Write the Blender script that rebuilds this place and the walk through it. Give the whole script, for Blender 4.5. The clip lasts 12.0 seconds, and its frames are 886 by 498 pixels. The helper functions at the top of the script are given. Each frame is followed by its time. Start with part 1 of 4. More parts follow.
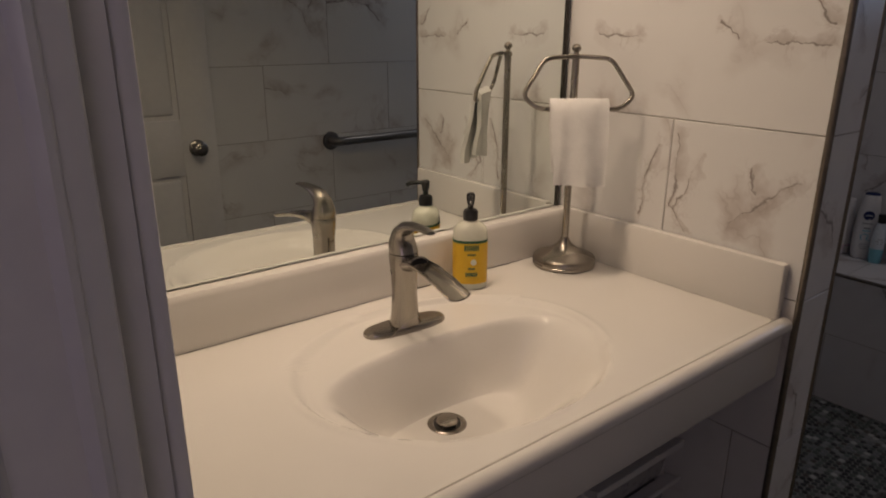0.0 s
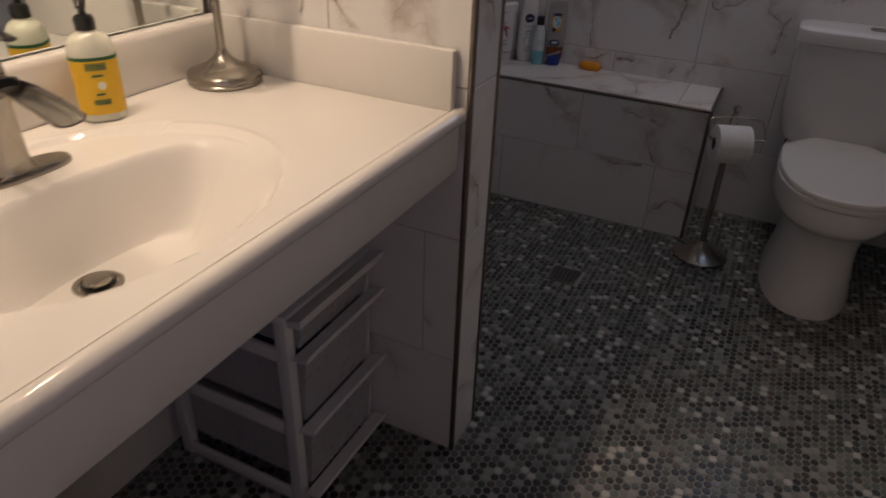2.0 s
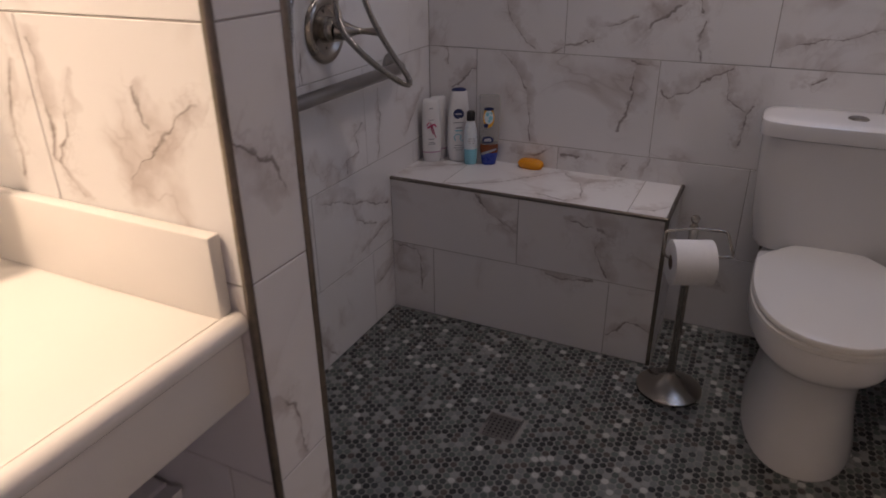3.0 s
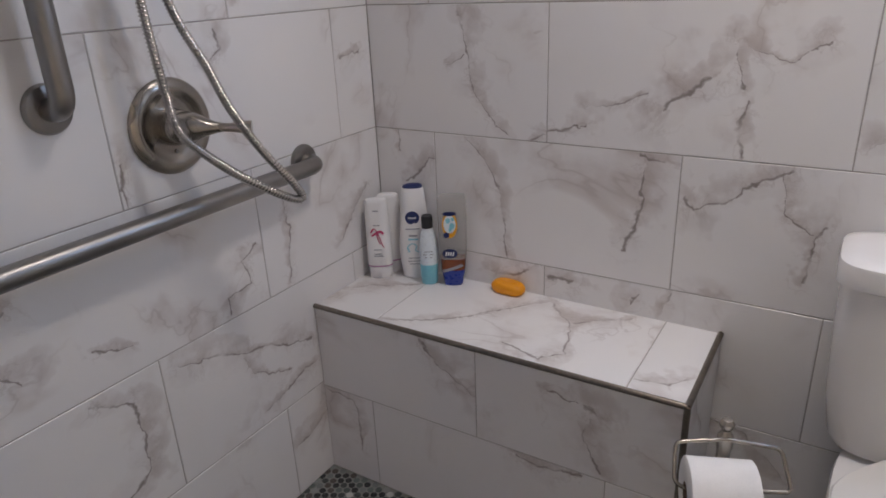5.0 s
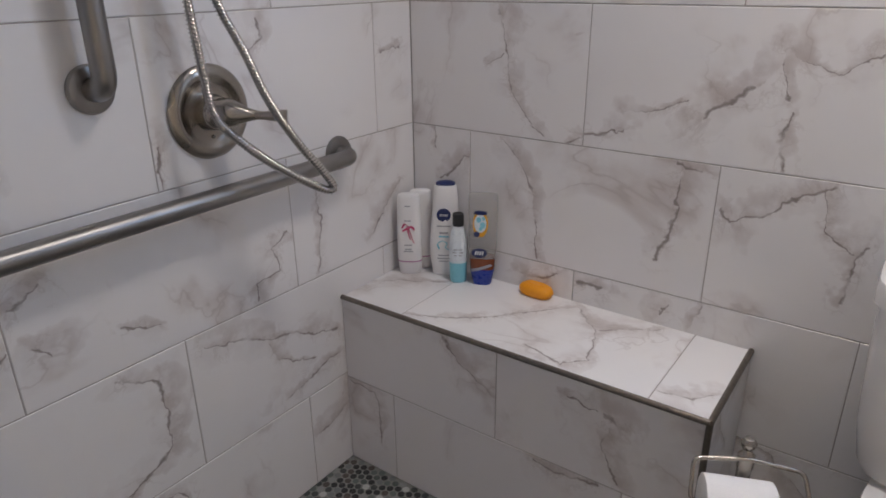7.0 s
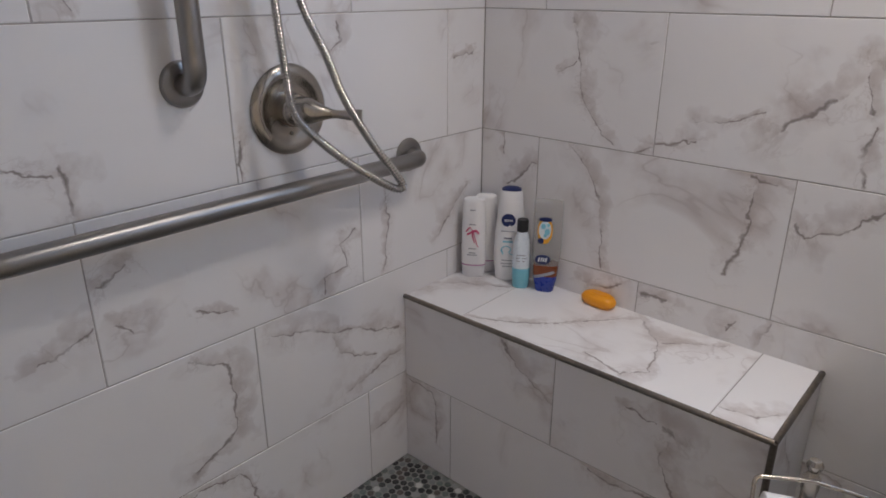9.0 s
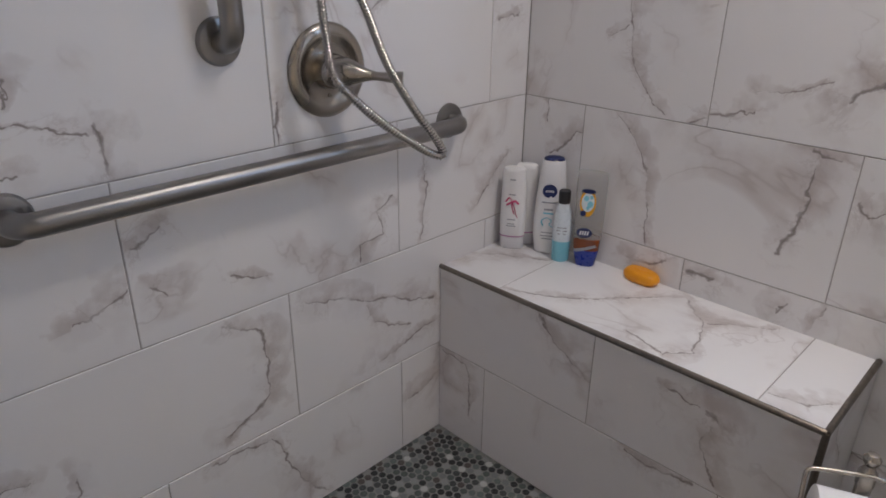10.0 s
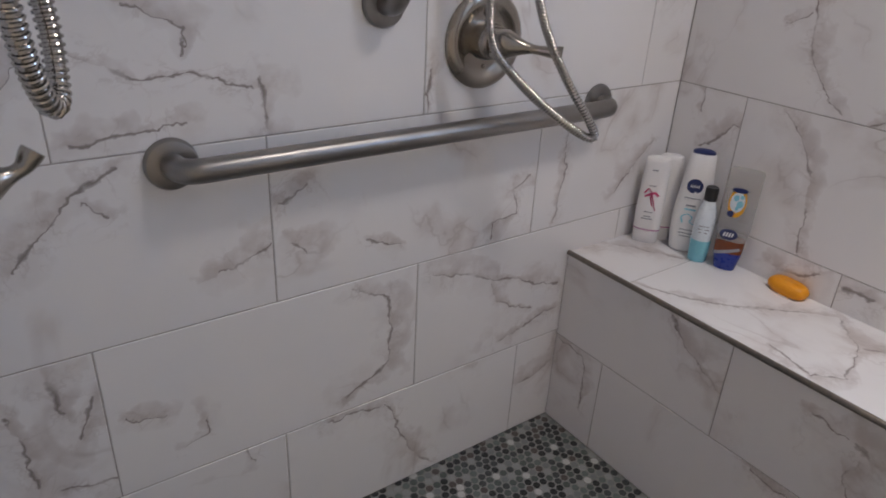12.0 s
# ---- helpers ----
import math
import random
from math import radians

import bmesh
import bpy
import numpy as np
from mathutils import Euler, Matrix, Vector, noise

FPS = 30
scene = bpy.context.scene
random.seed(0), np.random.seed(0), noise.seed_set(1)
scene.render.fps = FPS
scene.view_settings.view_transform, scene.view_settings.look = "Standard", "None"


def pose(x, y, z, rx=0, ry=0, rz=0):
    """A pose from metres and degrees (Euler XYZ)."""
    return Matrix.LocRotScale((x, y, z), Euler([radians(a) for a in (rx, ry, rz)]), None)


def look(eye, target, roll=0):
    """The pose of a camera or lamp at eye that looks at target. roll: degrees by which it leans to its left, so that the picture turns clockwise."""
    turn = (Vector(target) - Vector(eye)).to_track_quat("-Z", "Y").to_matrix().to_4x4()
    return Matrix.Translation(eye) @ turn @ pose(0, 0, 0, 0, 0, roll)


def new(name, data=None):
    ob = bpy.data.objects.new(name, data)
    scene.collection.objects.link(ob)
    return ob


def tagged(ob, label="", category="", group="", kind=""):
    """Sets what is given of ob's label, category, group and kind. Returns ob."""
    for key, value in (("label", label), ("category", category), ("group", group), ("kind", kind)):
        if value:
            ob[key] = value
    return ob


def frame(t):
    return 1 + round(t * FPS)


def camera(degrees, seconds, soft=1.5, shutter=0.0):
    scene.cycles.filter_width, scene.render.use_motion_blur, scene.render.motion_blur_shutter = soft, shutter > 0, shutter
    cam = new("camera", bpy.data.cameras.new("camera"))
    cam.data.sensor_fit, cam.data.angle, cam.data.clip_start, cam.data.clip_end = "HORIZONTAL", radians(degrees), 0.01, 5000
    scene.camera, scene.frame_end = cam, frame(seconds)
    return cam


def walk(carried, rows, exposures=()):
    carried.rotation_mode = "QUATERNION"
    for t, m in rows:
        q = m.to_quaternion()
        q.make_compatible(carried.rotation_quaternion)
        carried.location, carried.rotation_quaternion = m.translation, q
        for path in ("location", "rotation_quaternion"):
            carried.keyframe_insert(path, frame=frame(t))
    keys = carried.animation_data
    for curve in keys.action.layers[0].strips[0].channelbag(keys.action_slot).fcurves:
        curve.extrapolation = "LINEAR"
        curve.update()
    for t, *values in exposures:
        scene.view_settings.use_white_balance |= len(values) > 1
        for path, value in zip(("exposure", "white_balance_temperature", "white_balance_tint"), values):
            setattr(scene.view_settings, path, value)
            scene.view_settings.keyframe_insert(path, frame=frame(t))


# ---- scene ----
cam = camera(66.5, 12.0, soft=1.7, shutter=0.25)
PATH = [
    (0, (3.959, 0.923, 1.342), (5.137, 2.414, 0.717), 0.2),
    (0.5, (3.942, 0.928, 1.323), (5.187, 2.299, 0.566), 0.3),
    (1, (3.943, 0.926, 1.286), (5.279, 2.132, 0.415), 1.0),
    (1.5, (3.958, 0.935, 1.247), (5.471, 1.827, 0.29), 2.0),
    (2, (4.089, 0.943, 1.234), (5.646, 1.681, 0.219), 2.2),
    (2.5, (4.403, 0.913, 1.25), (6.037, 1.666, 0.376), -0.4),
    (3, (4.624, 0.897, 1.252), (6.251, 1.684, 0.397), -0.6),
    (3.5, (4.867, 0.951, 1.258), (6.518, 1.736, 0.447), -0.7),
    (3.7, (4.957, 0.967, 1.268), (6.603, 1.748, 0.445), -0.9),
    (5.3, (5.413, 0.9, 1.251), (6.942, 1.944, 0.495), -2.1),
    (5.5, (5.409, 0.899, 1.249), (6.915, 1.971, 0.486), -1.6),
    (6, (5.406, 0.894, 1.249), (6.894, 1.977, 0.466), -0.7),
    (6.5, (5.406, 0.893, 1.251), (6.915, 1.96, 0.487), -0.4),
    (8.5, (5.397, 0.872, 1.244), (6.816, 2.08, 0.518), -0.4),
    (9, (5.384, 0.877, 1.24), (6.778, 2.113, 0.515), 0.1),
    (9.5, (5.389, 0.887, 1.23), (6.742, 2.153, 0.477), -0.0),
    (10, (5.406, 0.914, 1.225), (6.709, 2.196, 0.415), 0.6),
    (10.5, (5.406, 0.914, 1.222), (6.69, 2.195, 0.379), 1.9),
    (11, (5.393, 0.937, 1.222), (6.659, 2.22, 0.356), 3.6),
    (11.5, (5.38, 0.978, 1.228), (6.556, 2.368, 0.399), 3.7),
    (12, (5.372, 0.987, 1.211), (6.44, 2.432, 0.333), 3.1),
]
EXPOSURES = [
    (0.0, -2.8, 6500, 13), (1.0, -2.72, 6500, 13), (1.5, -2.55, 6500, 14), (2.0, -2.22, 6500, 14), (2.5, -1.76, 6700, 17), (3.0, -1.36, 6700, 19), (3.5, -0.86, 6700, 18), (3.7, -0.72, 6650, 16), (5.3, -0.33, 6420, 9), (9.0, -0.27, 6420, 8), (10.5, -0.3, 6430, 8), (11.5, -0.2, 6450, 9), (12.0, -0.26, 6450, 9),
]
walk(cam, [(t, look(eye, target, roll)) for t, eye, target, roll in PATH], EXPOSURES)

# ---- world and lights ----
world = bpy.data.worlds.new("sky")
scene.world = world
world.use_nodes = True
wn = world.node_tree
sky = wn.nodes.new("ShaderNodeTexSky")
sky.sky_type, sky.sun_disc = "NISHITA", False
sky.sun_elevation, sky.sun_rotation = radians(35), radians(200)
wn.links.new(sky.outputs[0], wn.nodes["Background"].inputs[0])
wn.nodes["Background"].inputs[1].default_value = 0.1


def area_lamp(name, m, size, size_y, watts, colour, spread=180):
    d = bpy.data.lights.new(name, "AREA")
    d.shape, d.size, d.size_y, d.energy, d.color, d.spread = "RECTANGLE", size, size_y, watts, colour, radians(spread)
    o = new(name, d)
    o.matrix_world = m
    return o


for lamp_x in (4.36, 4.6, 4.84):
    area_lamp("vanity_lamp", pose(lamp_x, 1.85, 2.08), 0.07, 0.07, 10.9, (1.0, 0.77, 0.54), 130)
area_lamp("ceiling_lamp", pose(6.46, 1.04, 2.345), 0.26, 0.26, 6.4, (1.0, 0.905, 0.875), 116)
area_lamp("window_daylight", pose(6.86, 0.67, 1.665, 0, 90, 0), 0.45, 0.25, 6.0, (0.45, 0.64, 1.0))
# the hall is unseen: this lilac lamp is added to brighten the door jamb
area_lamp("added_hall_daylight", pose(3.35, 0.235, 1.5, 90, 0, 0), 0.6, 0.9, 9.0, (0.8, 0.65, 0.86))

# ---- materials ----


def material(name, colour, rough=0.5, metal=0.0):
    m = bpy.data.materials.new(name)
    m.use_nodes = True
    b = m.node_tree.nodes["Principled BSDF"]
    b.inputs["Base Color"].default_value = (*colour, 1)
    b.inputs["Roughness"].default_value = rough
    b.inputs["Metallic"].default_value = metal
    return m, m.node_tree, b


def node(nt, kind, **values):
    n = nt.nodes.new(kind)
    for k, v in values.items():
        n.inputs[k.replace("_", " ")].default_value = v
    return n


def noise_tex(nt, vec, scale, detail=4.0, rough=0.55, distort=0.0):
    n = node(nt, "ShaderNodeTexNoise", Scale=scale, Detail=detail, Roughness=rough, Distortion=distort)
    nt.links.new(vec, n.inputs["Vector"])
    return n.outputs["Fac"]


def calc(nt, op, a, b=None, c=None):
    n = nt.nodes.new("ShaderNodeMath")
    n.operation = op
    for i, v in enumerate((a, b, c)):
        if v is None:
            continue
        if isinstance(v, (int, float)):
            n.inputs[i].default_value = v
        else:
            nt.links.new(v, n.inputs[i])
    return n.outputs[0]


def span(nt, v, lo, hi, to_lo=0.0, to_hi=1.0):
    n = nt.nodes.new("ShaderNodeMapRange")
    n.interpolation_type = "SMOOTHSTEP"
    nt.links.new(v, n.inputs[0])
    for i, x in enumerate((lo, hi, to_lo, to_hi)):
        n.inputs[i + 1].default_value = x
    return n.outputs[0]


def mix(nt, fac, a, b):
    n = nt.nodes.new("ShaderNodeMix")
    n.data_type = "RGBA"
    for i, v in ((0, fac), (6, a), (7, b)):
        if isinstance(v, (int, float)):
            n.inputs[i].default_value = v
        elif isinstance(v, tuple):
            n.inputs[i].default_value = (*v, 1)
        else:
            nt.links.new(v, n.inputs[i])
    return n.outputs[2]


def bump(nt, b, height, strength, distance):
    n = node(nt, "ShaderNodeBump", Strength=strength, Distance=distance)
    nt.links.new(height, n.inputs["Height"])
    nt.links.new(n.outputs[0], b.inputs["Normal"])


def coords(nt):
    return nt.nodes.new("ShaderNodeTexCoord").outputs["Object"]


def vec_math(nt, op, a, b=None, out=0):
    n = nt.nodes.new("ShaderNodeVectorMath")
    n.operation = op
    nt.links.new(a, n.inputs[0])
    if isinstance(b, tuple):
        n.inputs[1].default_value = b
    elif b is not None:
        nt.links.new(b, n.inputs[1])
    return n.outputs[out]


def tile_prop(nt, name):
    n = nt.nodes.new("ShaderNodeAttribute")
    n.attribute_type, n.attribute_name = "OBJECT", name
    return n.outputs["Vector"]


VEIN_KEYS = "abcdefgh"


def marble(name):
    """Glazed white marble-look tile. Each tile has a cut of its own and up to eight strong veins that run from one place on it to another."""
    m, nt, b = material(name, (0.8, 0.8, 0.79), 0.28)
    rnd = nt.nodes.new("ShaderNodeObjectInfo").outputs["Random"]
    shift = nt.nodes.new("ShaderNodeCombineXYZ")
    for i, k in enumerate((41.0, 77.0, 23.0)):
        nt.links.new(calc(nt, "MULTIPLY", rnd, k), shift.inputs[i])
    place = coords(nt)
    v = vec_math(nt, "ADD", place, shift.outputs[0])

    def wobble(scale, detail, size):
        n = node(nt, "ShaderNodeTexNoise", Scale=scale, Detail=detail, Roughness=0.6)
        nt.links.new(v, n.inputs["Vector"])
        half = vec_math(nt, "SUBTRACT", n.outputs["Color"], (0.5, 0.5, 0.5))
        return vec_math(nt, "MULTIPLY", half, (size, size, 0.0))

    flat = vec_math(nt, "MULTIPLY", place, (1.0, 1.0, 0.0))
    p = vec_math(nt, "ADD", vec_math(nt, "ADD", flat, wobble(9, 4, 0.06)), wobble(40, 4, 0.017))
    thick = span(nt, noise_tex(nt, v, 17, 4, 0.65), 0.36, 0.76, 0.0007, 0.0046)
    gaps = span(nt, noise_tex(nt, v, 13, 3), 0.32, 0.52, 0.12, 1.0)
    reach = span(nt, noise_tex(nt, v, 10, 3, 0.6), 0.36, 0.68, 0.006, 0.05)
    vein = cloud = near = None
    for key in VEIN_KEYS:
        head, end = tile_prop(nt, "vein_" + key), tile_prop(nt, "vein_" + key + "_end")
        split = nt.nodes.new("ShaderNodeSeparateXYZ")
        nt.links.new(head, split.inputs[0])
        weight = split.outputs[2]
        start = vec_math(nt, "MULTIPLY", head, (1.0, 1.0, 0.0))
        run, off = vec_math(nt, "SUBTRACT", end, start), vec_math(nt, "SUBTRACT", p, start)
        along = calc(nt, "DIVIDE", vec_math(nt, "DOT_PRODUCT", off, run, 1), vec_math(nt, "DOT_PRODUCT", run, run, 1))
        along = calc(nt, "MINIMUM", calc(nt, "MAXIMUM", along, 0.0), 1.0)
        scaled = nt.nodes.new("ShaderNodeVectorMath")
        scaled.operation = "SCALE"
        nt.links.new(run, scaled.inputs[0])
        nt.links.new(along, scaled.inputs[3])
        dist = calc(nt, "DIVIDE", vec_math(nt, "LENGTH", vec_math(nt, "SUBTRACT", off, scaled.outputs[0]), None, 1), weight)
        line = calc(nt, "SUBTRACT", 1.0, calc(nt, "MINIMUM", calc(nt, "DIVIDE", dist, thick), 1.0))
        # a smoky wash that ends sharply at the vein and fades away on its other side
        side = nt.nodes.new("ShaderNodeSeparateXYZ")
        nt.links.new(vec_math(nt, "CROSS_PRODUCT", run, off), side.inputs[0])
        lee = span(nt, side.outputs[2], -0.0002, 0.0003, 0.22, 1.0)
        halo = calc(nt, "MULTIPLY", lee, calc(nt, "SUBTRACT", 1.0, calc(nt, "MINIMUM", calc(nt, "DIVIDE", dist, reach), 1.0)))
        close = calc(nt, "SUBTRACT", 1.0, span(nt, dist, 0.0, 0.035))
        near = close if near is None else calc(nt, "MAXIMUM", near, close)
        vein = line if vein is None else calc(nt, "MAXIMUM", vein, line)
        cloud = halo if cloud is None else calc(nt, "MAXIMUM", cloud, halo)
    vein = calc(nt, "MULTIPLY", calc(nt, "POWER", vein, 0.55), gaps)
    cloud = calc(nt, "MULTIPLY", calc(nt, "POWER", cloud, 0.7), span(nt, noise_tex(nt, v, 22, 4, 0.6), 0.3, 0.62, 0.25, 1.0))
    # fine branching threads beside the strong veins
    thread = calc(nt, "ABSOLUTE", calc(nt, "SUBTRACT", noise_tex(nt, v, 11, 5, 0.6, 0.4), 0.5))
    thread = calc(nt, "MULTIPLY", calc(nt, "SUBTRACT", 1.0, span(nt, thread, 0.0, 0.022)), near)
    # faint wandering network and broad pale smoke over the whole tile
    ridge = calc(nt, "ABSOLUTE", calc(nt, "SUBTRACT", noise_tex(nt, v, 2.2, 5, 0.52, 0.6), 0.5))
    where = span(nt, noise_tex(nt, v, 3.5, 2), 0.47, 0.62)
    faint = calc(nt, "MULTIPLY", calc(nt, "SUBTRACT", 1.0, span(nt, ridge, 0.0, 0.008)), where)
    wash = calc(nt, "MULTIPLY", calc(nt, "SUBTRACT", 1.0, span(nt, ridge, 0.0, 0.07)), calc(nt, "MULTIPLY", where, span(nt, noise_tex(nt, v, 7, 4), 0.42, 0.62)))
    base = mix(nt, span(nt, noise_tex(nt, v, 2.0, 4), 0.35, 0.7), (0.8, 0.79, 0.785), (0.77, 0.76, 0.758))
    c = mix(nt, calc(nt, "MULTIPLY", wash, 0.58), base, (0.52, 0.465, 0.44))
    c = mix(nt, calc(nt, "MULTIPLY", faint, 0.35), c, (0.42, 0.37, 0.35))
    c = mix(nt, calc(nt, "MULTIPLY", thread, 0.3), c, (0.4, 0.345, 0.32))
    c = mix(nt, calc(nt, "MULTIPLY", cloud, 0.68), c, (0.43, 0.37, 0.345))
    c = mix(nt, calc(nt, "MULTIPLY", vein, 0.9), c, (0.2, 0.165, 0.15))
    nt.links.new(c, b.inputs["Base Color"])
    bump(nt, b, noise_tex(nt, v, 30, 3), 0.05, 0.002)
    return m


def brushed(name, colour, other, rough):
    """Satin metal: broad soft tarnish and a fine, slightly uneven sheen."""
    m, nt, b = material(name, colour, rough, 1.0)
    v = coords(nt)
    nt.links.new(mix(nt, span(nt, noise_tex(nt, v, 9, 4), 0.35, 0.65), colour, other), b.inputs["Base Color"])
    nt.links.new(span(nt, noise_tex(nt, v, 5, 2), 0.3, 0.7, rough * 0.95, rough * 1.06), b.inputs["Roughness"])
    return m


def speckled(name, colour, other, scale, rough, metal=0.0, amount=1.0, relief=0.1, depth=0.001, stretch=None):
    m, nt, b = material(name, colour, rough, metal)
    v = coords(nt)
    if stretch:
        mp = nt.nodes.new("ShaderNodeMapping")
        mp.inputs["Scale"].default_value = stretch
        nt.links.new(v, mp.inputs[0])
        v = mp.outputs[0]
    large, small = noise_tex(nt, v, scale, 4), noise_tex(nt, v, scale * 11, 4)
    f = calc(nt, "ADD", calc(nt, "MULTIPLY", large, 0.6), calc(nt, "MULTIPLY", small, 0.4))
    nt.links.new(mix(nt, span(nt, f, 0.5 - 0.2 / amount, 0.5 + 0.2 / amount), colour, other), b.inputs["Base Color"])
    nt.links.new(span(nt, small, 0.3, 0.7, rough * 0.8, min(1, rough * 1.25)), b.inputs["Roughness"])
    if relief:
        bump(nt, b, small, relief, depth)
    return m


def penny(name):
    """Glazed mosaic: greens, greys, near-blacks and a few pale or brown dots."""
    m, nt, b = material(name, (0.2, 0.2, 0.2), 0.3)
    r = calc(nt, "FRACT", calc(nt, "ADD", nt.nodes.new("ShaderNodeObjectInfo").outputs["Random"], nt.nodes.new("ShaderNodeNewGeometry").outputs["Random Per Island"]))
    ramp = nt.nodes.new("ShaderNodeValToRGB")
    ramp.color_ramp.interpolation = "CONSTANT"
    steps = [(0.0, (0.013, 0.014, 0.015)), (0.24, (0.042, 0.05, 0.048)), (0.42, (0.075, 0.092, 0.084)), (0.56, (0.12, 0.145, 0.132)),
             (0.68, (0.175, 0.19, 0.185)), (0.78, (0.08, 0.064, 0.056)), (0.86, (0.27, 0.28, 0.27)), (0.957, (0.48, 0.48, 0.465))]
    el = ramp.color_ramp.elements
    el[0].position, el[0].color = 0.0, (*steps[0][1], 1)
    el[1].position, el[1].color = steps[1][0], (*steps[1][1], 1)
    for p, c in steps[2:]:
        e = el.new(p)
        e.color = (*c, 1)
    nt.links.new(r, ramp.inputs[0])
    marks = noise_tex(nt, coords(nt), 160, 3)
    nt.links.new(mix(nt, span(nt, marks, 0.45, 0.75, 0, 0.25), ramp.outputs[0], (0.2, 0.215, 0.2)), b.inputs["Base Color"])
    return m


def glaze(name, colour, other, rough):
    """Even glossy surface with only a faint, broad shift of tone."""
    m, nt, b = material(name, colour, rough)
    v = coords(nt)
    nt.links.new(mix(nt, span(nt, noise_tex(nt, v, 3, 3), 0.3, 0.7), colour, other), b.inputs["Base Color"])
    return m


def glassy(name, colour, rough=0.05, transmission=1.0, ior=1.45):
    m, nt, b = material(name, colour, rough)
    b.inputs["Transmission Weight"].default_value = transmission
    b.inputs["IOR"].default_value = ior
    return m


def glowing(name, colour, strength):
    m, nt, b = material(name, colour, 0.5)
    b.inputs["Emission Color"].default_value = (*colour, 1)
    b.inputs["Emission Strength"].default_value = strength
    return m


MARBLE = marble("marble_tile")
GROUT = speckled("wall_grout", (0.46, 0.435, 0.41), (0.36, 0.335, 0.32), 6, 0.9, relief=0.3)
FLOOR_GROUT = speckled("floor_grout", (0.3, 0.3, 0.285), (0.23, 0.23, 0.215), 5, 0.92, relief=0.4)
PENNY = penny("penny_mosaic")
PAINT = speckled("wall_paint", (0.74, 0.73, 0.72), (0.69, 0.68, 0.67), 3, 0.6, relief=0.12)
DOOR_PAINT = speckled("white_gloss_paint", (0.78, 0.77, 0.77), (0.72, 0.71, 0.72), 4, 0.35, relief=0.06)
NICKEL = brushed("brushed_nickel", (0.375, 0.345, 0.305), (0.35, 0.322, 0.285), 0.27)
STEEL = brushed("satin_steel", (0.3, 0.286, 0.272), (0.265, 0.253, 0.242), 0.34)
HOSE = brushed("hose_steel", (0.46, 0.44, 0.41), (0.38, 0.36, 0.34), 0.16)
BRONZE = speckled("bronze_edge_trim", (0.27, 0.235, 0.2), (0.19, 0.165, 0.14), 9, 0.35, 1.0, relief=0.05)
CULTURED = glaze("cultured_marble", (0.8, 0.775, 0.745), (0.775, 0.75, 0.715), 0.09)
CHINA = glaze("vitreous_china", (0.76, 0.75, 0.745), (0.74, 0.73, 0.725), 0.12)
SEAT = glaze("seat_plastic", (0.73, 0.715, 0.69), (0.71, 0.695, 0.67), 0.28)
MIRROR, _, _ = material("mirror_silver", (0.86, 0.9, 0.87), 0.004, 1.0)
DARK_EDGE, _, _ = material("dark_metal_channel", (0.06, 0.055, 0.05), 0.4, 0.8)
# real plastic on pump and bottle cap; painted shade in the tap and drains
BLACK_PLASTIC_AND_SHADE = glaze("black_plastic_and_shade", (0.015, 0.015, 0.016), (0.02, 0.02, 0.021), 0.35)
WHITE_PLASTIC = glaze("white_plastic", (0.74, 0.74, 0.75), (0.71, 0.71, 0.72), 0.35)
CLEAR_PLASTIC = speckled("frosted_drawer_plastic", (0.62, 0.62, 0.65), (0.54, 0.54, 0.57), 6, 0.3, relief=0.03)
clear_cart = CLEAR_PLASTIC.node_tree.nodes["Principled BSDF"]
clear_cart.inputs["Alpha"].default_value = 0.6
BOTTLE_WHITE = glaze("bottle_white", (0.82, 0.82, 0.82), (0.8, 0.8, 0.8), 0.28)
PAPER = speckled("toilet_paper", (0.82, 0.81, 0.8), (0.77, 0.76, 0.75), 30, 0.95, relief=0.35, depth=0.0015)
CARD = speckled("cardboard_core", (0.2, 0.14, 0.1), (0.14, 0.1, 0.07), 20, 0.9)
TERRY = speckled("terry_cloth", (0.85, 0.84, 0.83), (0.78, 0.77, 0.76), 38, 0.98, relief=0.45, depth=0.003)
ORANGE_SOAP = speckled("orange_soap", (0.85, 0.34, 0.008), (0.8, 0.3, 0.007), 12, 0.38, relief=0.03)
YELLOW_LABEL = speckled("yellow_label", (0.78, 0.48, 0.02), (0.74, 0.43, 0.015), 14, 0.4, relief=0.0)
SOAP_GEL = speckled("translucent_soap", (0.72, 0.72, 0.62), (0.66, 0.66, 0.55), 9, 0.2, relief=0.0)
GREEN = speckled("label_green", (0.02, 0.1, 0.045), (0.025, 0.12, 0.05), 14, 0.5, relief=0.0)
NAVY = speckled("navy_print", (0.012, 0.022, 0.1), (0.016, 0.03, 0.12), 14, 0.35, relief=0.0)
PINK = speckled("pink_print", (0.6, 0.09, 0.2), (0.5, 0.06, 0.16), 30, 0.4, relief=0.0)
LILAC = speckled("lilac_band", (0.5, 0.25, 0.42), (0.45, 0.22, 0.38), 14, 0.4, relief=0.0)
GREY_PRINT = speckled("grey_print", (0.32, 0.33, 0.36), (0.26, 0.27, 0.3), 14, 0.5, relief=0.0)
CYAN = speckled("pale_cyan_print", (0.2, 0.55, 0.66), (0.26, 0.6, 0.7), 14, 0.35, relief=0.0)
PALE_BLUE = speckled("pale_blue_plastic", (0.7, 0.77, 0.82), (0.74, 0.8, 0.84), 10, 0.3, relief=0.0)
BLUE = speckled("deep_blue_plastic", (0.01, 0.03, 0.26), (0.012, 0.04, 0.32), 10, 0.3, relief=0.0)
BROWN_GEL = speckled("amber_gel", (0.2, 0.05, 0.015), (0.16, 0.04, 0.012), 9, 0.15, relief=0.0)
